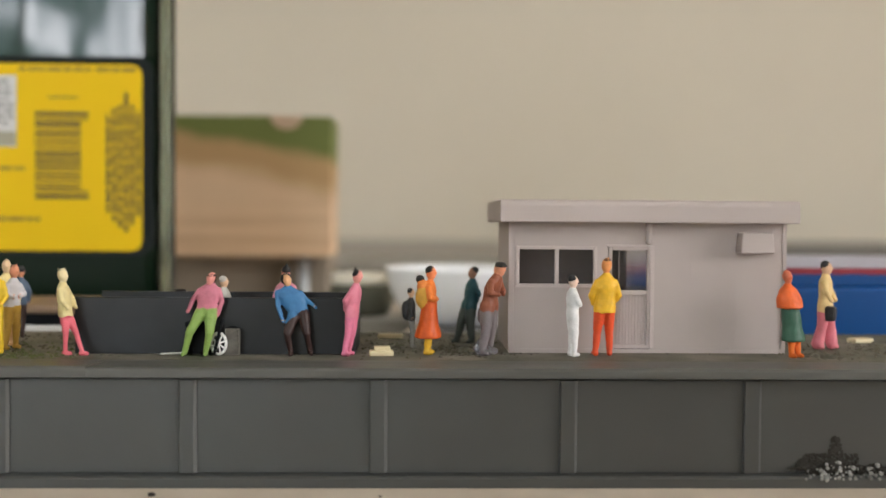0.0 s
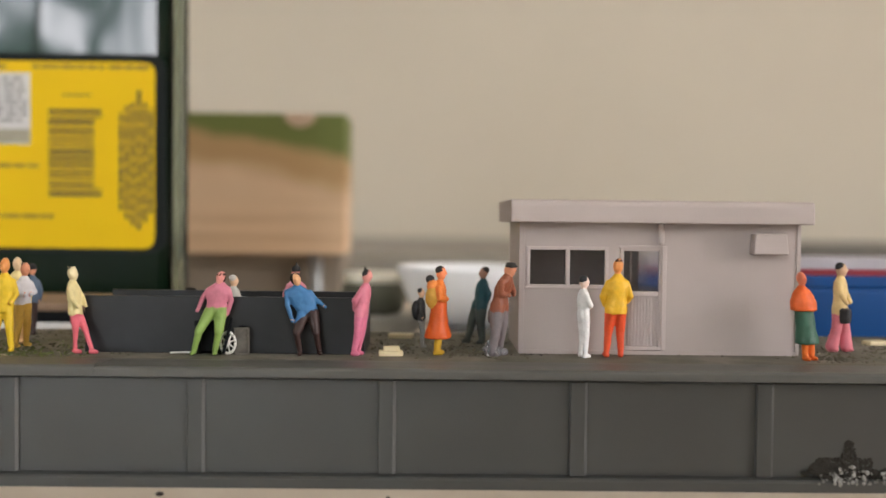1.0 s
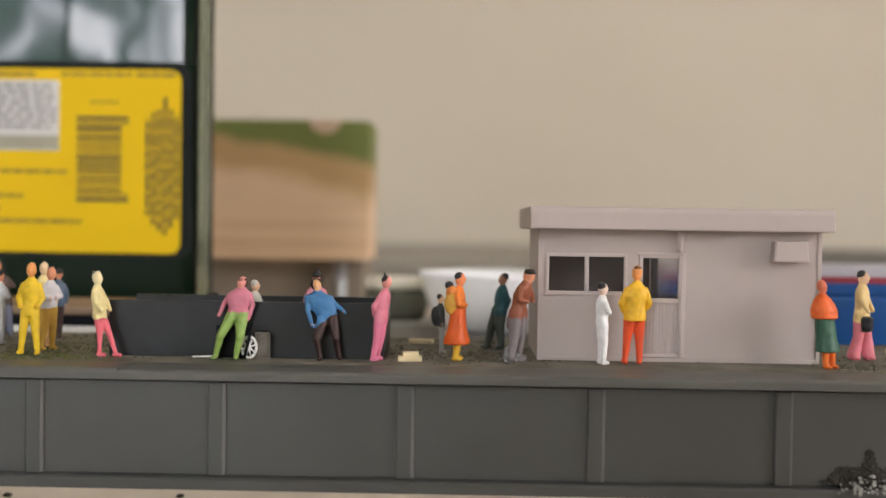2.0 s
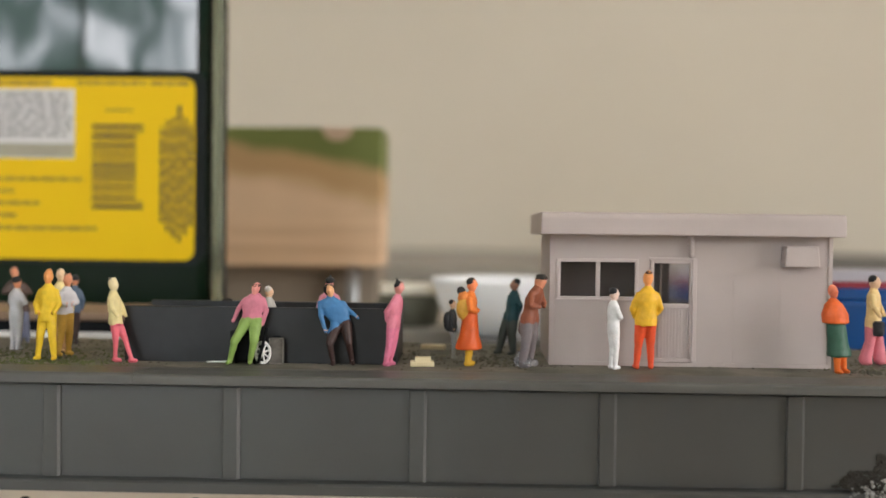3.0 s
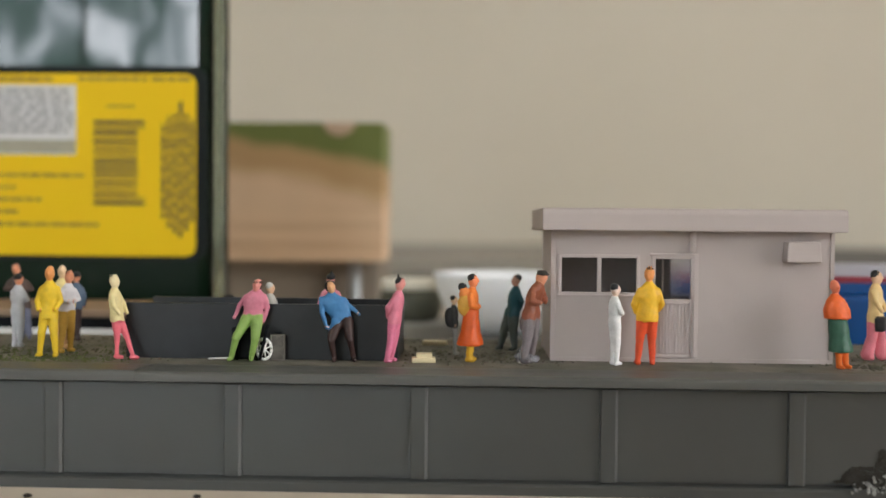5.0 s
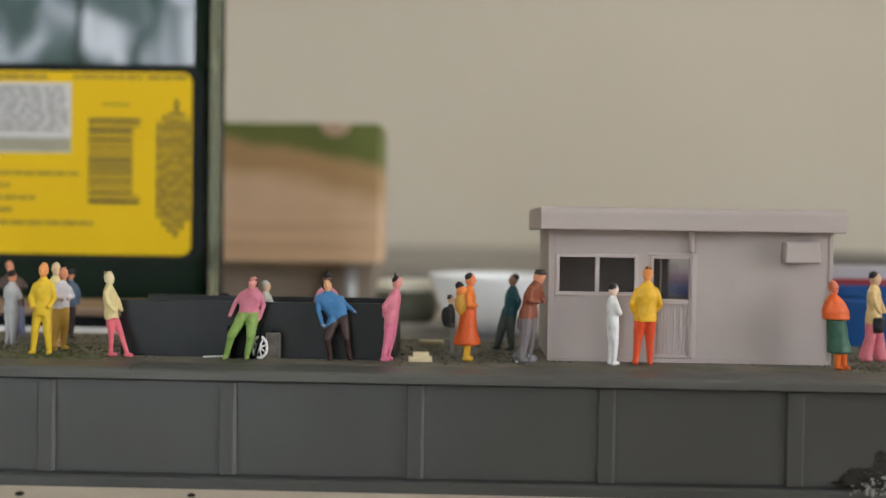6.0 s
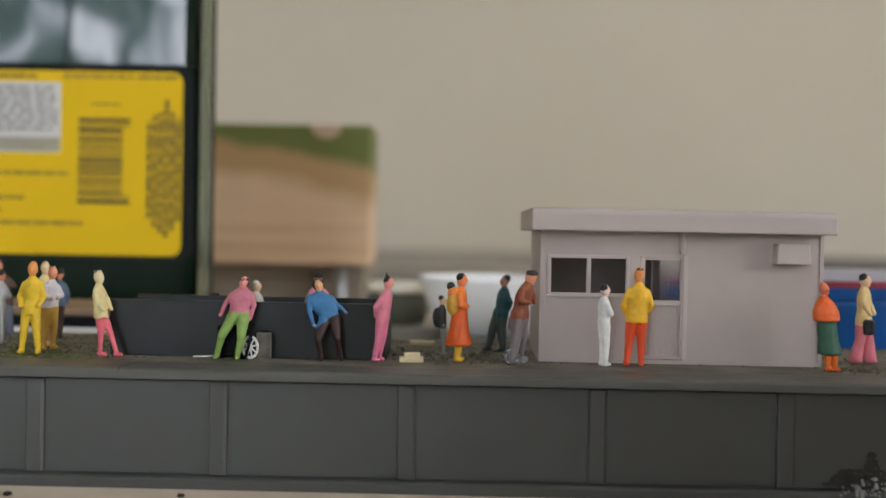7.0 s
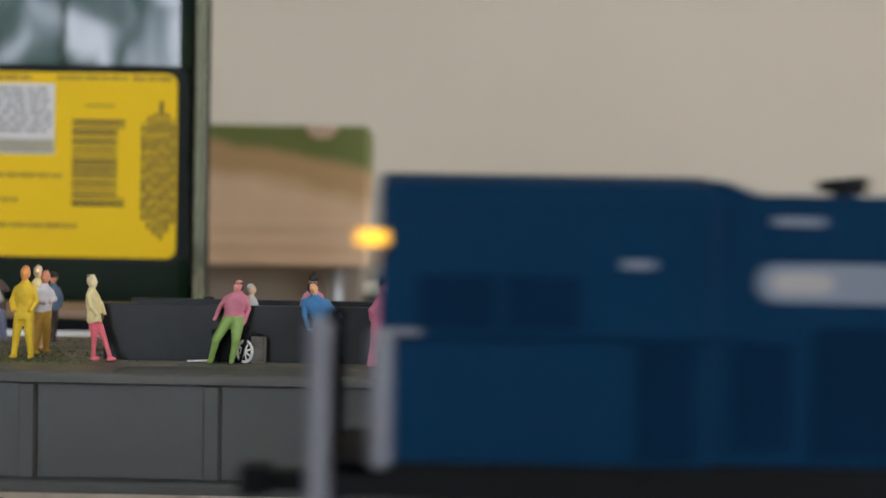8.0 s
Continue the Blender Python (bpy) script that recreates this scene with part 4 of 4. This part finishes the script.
# ---- things behind the platform ----
def bottle():
    b = thing("oil_bottle", -140, 390, 0, "large dark green glass oil bottle with yellow label", "bottle")
    x0, x1, y0, y1 = -194.7, -84.5, 335.0, 400.0
    cx, cy = (x0 + x1) / 2, (y0 + y1) / 2

    def square(bm, inset, zs):
        loops = []
        for z, k in zs:
            hx, hy, r = (x1 - x0) / 2 * k - inset, (y1 - y0) / 2 * k - inset, max(2.0, 9.0 * k - inset)
            # the cross-section narrows towards the back
            loops.append([bm.verts.new((cx + x * (1 - 0.0045 * max(0, y + hy - 6)), cy + y, z)) for x, y in rounded(-hx, hx, -hy, hy, r, 5)])
        for p, q in zip(loops, loops[1:]):
            for i in range(len(p)):
                f = bm.faces.new((p[i], p[(i + 1) % len(p)], q[(i + 1) % len(q)], q[i]))
                f.smooth = (p[i].co - p[(i + 1) % len(p)].co).length < 8
        bm.faces.new(loops[0][::-1])
        bm.faces.new(loops[-1])

    bm = bmesh.new()
    square(bm, 0.0, [(107.5, 1.0), (190, 1.0), (215, 0.85), (232, 0.45), (240, 0.3), (275, 0.28)])
    for v in bm.verts:
        if v.co.z < 195:
            v.co.x = min(v.co.x, -89.3 - 0.6 * max(0.0, v.co.y - y0 - 6))
    part("upper_body", bm, OILTOP, b, "glossy dark green glass reflecting a window")
    bm = bmesh.new()
    square(bm, 0.0, [(0, 0.95), (3, 1.0), (107.4, 1.0)])
    for v in bm.verts:
        v.co.x = min(v.co.x, -89.3 - 0.6 * max(0.0, v.co.y - y0 - 6))
    part("filled_body", bm, OIL, b, "dark green glass holding oil")
    bm = bmesh.new()
    for z0, z1 in ((3, 190),):
        edge = [(-89.2, y0 + 0.2), (-86.9, y0 + 0.6), (-85.1, y0 + 2.6), (-84.5, y0 + 6.5), (-95.2, y0 + 44), (-99.7, y0 + 44), (-89.2, y0 + 6)]
        prism(bm, edge, z0, z1)
    for v in bm.verts:
        v.co = Vector((v.co.x, v.co.z, v.co.y))
    part("glass_edge", bm, EDGEGLASS, b, "clear thick corner of the bottle")
    yl = y0 - 0.25
    lab = part("label", prism(bmesh.new(), rounded(-190, -90.3, 41.0, 107.9, 5.0), yl, y0 + 0.3), BLACK, b, "black-edged yellow paper label")
    part("yellow_field", prism(bmesh.new(), rounded(-187, -94.0, 42.5, 105.3, 3.6), yl - 0.15, yl), YELLOW, lab)
    yp = yl - 0.28
    part("table_print", box(bmesh.new(), -186, -135.8, yp, yl - 0.15, 77.3, 101.3), PAPER, lab, "white printed table")
    part("table_foot_print", box(bmesh.new(), -186, -135.9, yp - 0.08, yp, 77.7, 82.4), SILVERPRINT, lab)
    rng = random.Random(21)
    bm = bmesh.new()
    for i in range(8):
        x = -186.0
        while x < -138:
            w = rng.uniform(1.5, 5)
            box(bm, x, min(x + w, -136.8), yp - 0.08, yp, 84.8 + i * 2.0, 85.9 + i * 2.0)
            x += w + rng.uniform(0.5, 1.2)
    tagged(part("small_print", bm, GREYPRINT, lab), kind="stuff")
    z = 60.0
    widths = [2.0, 0.8, 1.4, 0.5, 0.9, 1.3, 0.6, 1.6, 1.9, 2.2, 0.8, 0.6, 1.0, 0.7, 1.7, 0.6, 2.2, 0.9, 1.8]
    for i, w in enumerate(widths):
        long = i in (0, 1, len(widths) - 1, len(widths) - 2)
        part("barcode_bar", box(bmesh.new(), -129.7, -111.9 if long else -114.4, yp, yl - 0.15, z, z + w * 0.76), PRINT, lab)
        z += w * 0.76 + (29.3 - 0.76 * sum(widths)) / (len(widths) - 1)
    bm = bmesh.new()
    for i, (a, c) in enumerate(((55.5, 88.6), (52.5, 90.6), (50.5, 91.6), (49, 96), (51.5, 91.6), (54.5, 89.6))):
        z = a
        while z < c:
            w = rng.uniform(2, 6)
            box(bm, -106.0 + i * 2.0, -104.7 + i * 2.0, yp, yl - 0.15, z, min(z + w, c))
            z += w + 0.6
    tagged(part("side_print", bm, PRINT, lab), kind="stuff")
    for x, c, zz in ((-186, -144, 103.3), (-135, -111, 103.5), (-109.5, -96, 103.5), (-186, -132.5, 70.2), (-186, -157, 66.0), (-186, -147.5, 61.8), (-186, -156, 57.6), (-186, -128, 53.2)):
        bm = bmesh.new()
        while x < c:
            w = rng.uniform(2, 6)
            box(bm, x, min(x + w, c), yp, yl - 0.15, zz - 0.75, zz + 0.75)
            x += w + 0.6
        tagged(part("text_line", bm, FAINTPRINT, lab), kind="stuff")
    part("text_line", box(bmesh.new(), -125.2, -115.4, yp, yl - 0.15, 93.7, 94.5), FAINTPRINT, lab)


bottle()


def wood_block():
    b = thing("wood_block", -80, 500, 36, "pine block with grass-green painted top edge", "wood block")
    part("block", box(bmesh.new(), -121.5, -43.2, 480, 520, 36, 104, bevel=0.35), WOOD, b)
    bm = bmesh.new()
    pts = [(-72.6 + 7.8 + 7.8 * math.cos(a), 104.05 - 6.6 * math.sin(a)) for a in [math.pi * i / 14 for i in range(15)]]
    prism(bm, pts, 479.3, 490)
    part("notch", bm, KNOT, b, "bare pale wood notch in the painted edge")
    s = thing("card_box", -80, 515, 0, "low brown-grey card box under a wood block", "box")
    part("body", box(bmesh.new(), -125, -47, 497, 560, 0, 29, bevel=0.8), CARD, s)
    part("lid", box(bmesh.new(), -125.8, -46.2, 496.2, 560.8, 29, 36, bevel=0.8), CARD, s)
    p = thing("steel_post", -57.6, 488, 0, "short round brushed steel post under a wood block", "post")
    part("shaft", rod(bmesh.new(), (-57.6, 488, 0), (-57.6, 488, 35.9), 3.0, seg=20), STEEL, p)


wood_block()


def bowl():
    bm = bmesh.new()
    cx, cy, cz = 14.8, 365.0, 15.6
    prof = [(15.5, 0), (17.5, 0.8), (20.6, 3.6), (23.4, 7.5), (25.8, 12.5), (27.7, 19.6), (28.1, 20.9), (26.9, 20.8), (24.6, 12), (20, 4.5), (11, 2.4), (2, 2)]
    loft(bm, [(cx, cy, cz + z, r, r) for r, z in prof], seg=48)
    ob = part("bowl", bm, PORCELAIN, at=(cx, cy, cz))
    tagged(ob, "white porcelain bowl on a low grey stand", "bowl")
    s = thing("low_stand", 18, 366, 0, "low dark grey stand on the table", "stand")
    part("slab", box(bmesh.new(), -1, 48, 338, 394, 0, 15.6, bevel=1.0), STAND, s)


bowl()


def blue_case():
    b = thing("storage_case", 140, 310, 0, "blue plastic storage case with red band and pale top", "case")
    part("body", box(bmesh.new(), 61, 215, 288, 312, 0, 34.9, bevel=1.6, seg=3), BLUE, b)
    part("lid", box(bmesh.new(), 61.5, 214.5, 288.6, 311.6, 34.9, 38.4, bevel=0.5), BLUE, b)
    part("band", box(bmesh.new(), 62, 214, 289, 311, 38.4, 40.2, bevel=0.2), RED, b)
    part("top_sheet", box(bmesh.new(), 62.5, 213.5, 289.5, 310.5, 40.2, 43.6, bevel=0.3), PALE, b)


blue_case()


def left_strips():
    c = thing("card_stack", -125, 300, 0, "white card slab on the table behind the platform", "card")
    part("slab", box(bmesh.new(), -175, -84, 278, 322, 0, 23.3, bevel=0.3), WHITECARD, c)
    s = thing("wood_strip", -125, 300, 23.3, "brown wood strip lying on white card", "wood strip")
    # black block put in for the shade in the gap under the strip
    part("foot", box(bmesh.new(), -172, -86, 279.5, 312, 23.3, 26.4), CHASSIS, s, "black block standing in for the shaded gap under the strip")
    part("strip", box(bmesh.new(), -174, -85, 279, 314, 26.4, 28.9, bevel=0.8), STICK, s)


left_strips()


def clutter():
    j = thing("grey_jar", -24.2, 400, 15.4, "squat grey-green jar with pale beige lid", "jar")
    bm = bmesh.new()
    loft(bm, [(-24.2, 400, z, r, r) for r, z in ((10.5, 15.4), (12.4, 17.4), (12.8, 21), (12.6, 25.4), (11.0, 28.0))], seg=32)
    part("body", bm, SAGE, j)
    part("lid", loft(bmesh.new(), [(-24.2, 400, z, r, r) for r, z in ((11.4, 28), (11.7, 28.5), (11.7, 31.7), (11.2, 32.2))], seg=32), LIDCREAM, j, "pale beige lid")
    bm = bmesh.new()
    loft(bm, [(-21, 402, z, r, r) for r, z in ((13, 0), (13.5, 1), (13, 6), (21, 13.6), (22, 15.2), (21.4, 15.4), (13, 15.3))], seg=40)
    tagged(part("dish", bm, DISH, at=(-21, 402, 0)), "shallow pale grey dish under a green jar", "dish")
    s = thing("grey_tray", 10, 620, 0, "low grey tray at the back of the table", "tray")
    part("tray", box(bmesh.new(), -70, 330, 640, 760, 0, 26, bevel=3), mat("tray_grey", (0.28, 0.27, 0.24), 0.5), s)
    d = thing("dark_rail", 640, 1110, 0, "low dark grey bar at the foot of the wall", "bar")
    part("bar", box(bmesh.new(), 300, 980, 1085, 1140, 0, 33, bevel=3), mat("dark_bar_grey", (0.13, 0.12, 0.105), 0.6), d)


clutter()


# ---- track and locomotive ----
TRACK_Y, RAIL_Z = 138.0, 6.0


def track():
    t = thing("model_track", 500, TRACK_Y, 0, "straight model railway track with nickel rails on sleepers", "model track")
    bm = bmesh.new()
    for i in range(330):
        box(bm, -700 + i * 7.0, -696.9 + i * 7.0, TRACK_Y - 15, TRACK_Y + 15, 0, 3.4)
    tagged(part("sleepers", bm, SLEEPER, t), kind="stuff")
    for y in (TRACK_Y - 8.9, TRACK_Y + 8.9):
        part("rail", prism(bmesh.new(), [(y - 1.1, 3.4), (y + 1.1, 3.4), (y + 0.35, 4.0), (y + 0.35, 5.2), (y + 0.6, 5.4), (y + 0.6, RAIL_Z), (y - 0.6, RAIL_Z), (y - 0.6, 5.4), (y - 0.35, 5.2), (y - 0.35, 4.0)], -700, 1600, axis="x"), RAIL, t)


track()


def locomotive():
    """Hood locomotive, cab leading towards -x; drawn with the cab front at x = 0."""
    e = thing("model_locomotive", 0, TRACK_Y, RAIL_Z, "blue model diesel locomotive with amber lamps and grey handrails", "model locomotive")
    c = TRACK_Y
    n, f = c - 12.0, c + 12.0
    part("frame", box(bmesh.new(), -7.5, 190, c - 11, c + 11, 18.5, 23.4, bevel=0.4), CHASSIS, e)
    cab = part("cab", prism(bmesh.new(), [(n, 23.4), (n, 57.2), (n + 1.2, 59.2), (n + 4, 60.4), (c, 61.0), (f - 4, 60.4), (f - 1.2, 59.2), (f, 57.2), (f, 23.4)], 0, 43, axis="x", bevel=0.5), LOCO, e)
    part("cab_window", box(bmesh.new(), 5.2, 26.0, n - 0.15, n + 0.2, 40.6, 47.6, bevel=0.12), LOCODARK, cab, "dark side windows")
    part("window_post", box(bmesh.new(), 15.0, 16.4, n - 0.3, n - 0.16, 40.7, 47.5, bevel=0.05), LOCO, cab)
    part("belt_rail", box(bmesh.new(), 0.5, 42.5, n - 0.25, n + 0.1, 39.2, 39.8, bevel=0.08), LOCODARK, cab)
    part("cab_door", box(bmesh.new(), 33, 40.5, n - 0.12, n + 0.1, 24.2, 39.0, bevel=0.08), LOCODARK, cab)
    part("number_plate", box(bmesh.new(), 31.0, 35.0, n - 0.2, n + 0.1, 48.6, 49.7), LETTER, cab, "small pale printed plate")
    tail = prism(bmesh.new(), [(43, 23.4), (43, 60.2), (44.2, 60.0), (48.8, 58.3), (178, 58.3), (180, 56.5), (180, 23.4)], c - 10.6, c + 10.6, bevel=0.6)
    hood = part("hood", tail, LOCO, e)
    for i in range(9):
        x = 56 + i * 13
        part("hood_door", box(bmesh.new(), x, x + 11.5, c - 10.85, c - 10.55, 25.0, 41.5, bevel=0.1), LOCO if i % 2 else LOCODARK, hood)
    part("grille", box(bmesh.new(), 45.5, 53.0, c - 10.8, c - 10.5, 25.5, 39.5, bevel=0.1), LOCODARK, hood)
    part("hood_plate", box(bmesh.new(), 50.3, 56.8, c - 10.8, c - 10.5, 54.4, 55.5), LETTER, hood, "small grey printed plate")
    lg = bmesh.new()
    prism(lg, rounded(48.4, 86, 44.6, 49.6, 2.45), c - 10.8, c - 10.5)
    logo = part("emblem", lg, LETTER, hood, "white printed emblem")
    part("emblem_core", prism(bmesh.new(), rounded(50.2, 58.0, 45.8, 48.4, 1.2), c - 10.95, c - 10.79), GREYPRINT, logo)
    hn = part("horn", rod(bmesh.new(), (60.5, c + 2, 60.2), (67, c + 2, 60.4), 0.7, 1.3, seg=14), CHASSIS, hood, "black roof horn")
    part("horn_post", box(bmesh.new(), 62.5, 65.5, c + 1, c + 3, 58.2, 60.0), CHASSIS, hn)
    fan = loft(bmesh.new(), [(100, c, 58.2, 9, 9), (100, c, 60.2, 9, 9), (100, c, 60.6, 8.4, 8.4)], seg=28)
    part("roof_fan", fan, LOCODARK, hood)
    part("lamp", box(bmesh.new(), -2.6, 1.3, n - 0.2, n + 3.2, 50.9, 53.2, bevel=0.4), LAMP, e, "lit amber lamp")
    part("lamp", box(bmesh.new(), -0.35, 0.2, n + 3.6, n + 7.6, 48.6, 50.2, bevel=0.15), LAMP, e, "lit amber lamp")
    # front platform, handrails, steps
    deck = part("front_deck", box(bmesh.new(), -8.6, 0, c - 11, c + 11, 21.5, 23.2, bevel=0.2), CHASSIS, e)
    part("pilot", box(bmesh.new(), -8.4, -6.6, c - 10, c + 10, 9.0, 21.5, bevel=0.3), CHASSIS, e)
    for y in (n + 0.8, f - 6.0):
        part("handrail_post", rod(bmesh.new(), (-7.3, y, 12.0), (-7.3, y, 40.6), 1.45, seg=12, caps=True), RAILGREY if y < c else CHASSIS, e)
        part("handrail_post", rod(bmesh.new(), (0.7, y + (-1.3 if y < c else 6.5), 24.0), (0.7, y + (-1.3 if y < c else 6.5), 39.4), 1.4, seg=12, caps=True), RAILGREY, e)
    part("end_panel", box(bmesh.new(), -8.0, -6.9, c - 7, c + 4.5, 23.2, 39.0, bevel=0.2), RAILDARK, e)
    part("grab_rail", rod(bmesh.new(), (0.5, n - 0.7, 40.2), (5.2, n - 0.7, 40.2), 0.5, seg=8, caps=True), RAILGREY, cab)
    for zz in (10.5, 15.0):
        part("step", box(bmesh.new(), -8.2, -3.4, n + 0.2, n + 5, zz, zz + 0.8, bevel=0.1), RAILGREY, e)
    cp = part("coupler", box(bmesh.new(), -17.5, -8.4, c - 1.4, c + 1.4, 16.6, 19.4, bevel=0.4), CHASSIS, e)
    part("knuckle", box(bmesh.new(), -19.6, -15.2, c - 2.8, c + 2.2, 16.0, 20.2, bevel=0.8), CHASSIS, cp)
    part("fuel_tank", prism(bmesh.new(), [(70, 10), (72, 8), (112, 8), (114, 10), (114, 18.5), (70, 18.5)], c - 9.5, c + 9.5, bevel=0.5), CHASSIS, e)
    for bx in (34, 150):
        bogie = part("bogie", box(bmesh.new(), bx - 21, bx + 21, c - 10.7, c + 10.7, 10.5, 16.5, bevel=0.5), CHASSIS, e)
        part("pivot", rod(bmesh.new(), (bx, c, 16.4), (bx, c, 18.6), 5, seg=16), CHASSIS, bogie)
        for ax in (-14.5, 14.5):
            for y in (c - 8.9, c + 8.9):
                part("wheel", rod(bmesh.new(), (bx + ax, y - 1.4, RAIL_Z + 5.75), (bx + ax, y + 1.4, RAIL_Z + 5.75), 5.75, seg=28), RAIL, bogie)
            part("axle", rod(bmesh.new(), (bx + ax, c - 7.5, RAIL_Z + 5.75), (bx + ax, c + 7.5, RAIL_Z + 5.75), 1.2, seg=10), RAIL, bogie)
    return e


LOCO_THING = locomotive()


def motions():
    walk(cam, [(t, look(eye, target, roll)) for t, eye, target, roll in PATH], EXPOSURES)
    times = [0, 1, 2, 3, 4, 5, 6, 6.5, 7, 7.2, 7.4, 7.5, 7.6, 7.7, 7.8, 7.9, 8.0]
    walk(LOCO_THING, [(t, pose(-0.0086 + 0.1475 * (8.0 - t), TRACK_Y * MM, RAIL_Z * MM)) for t in times])


motions()
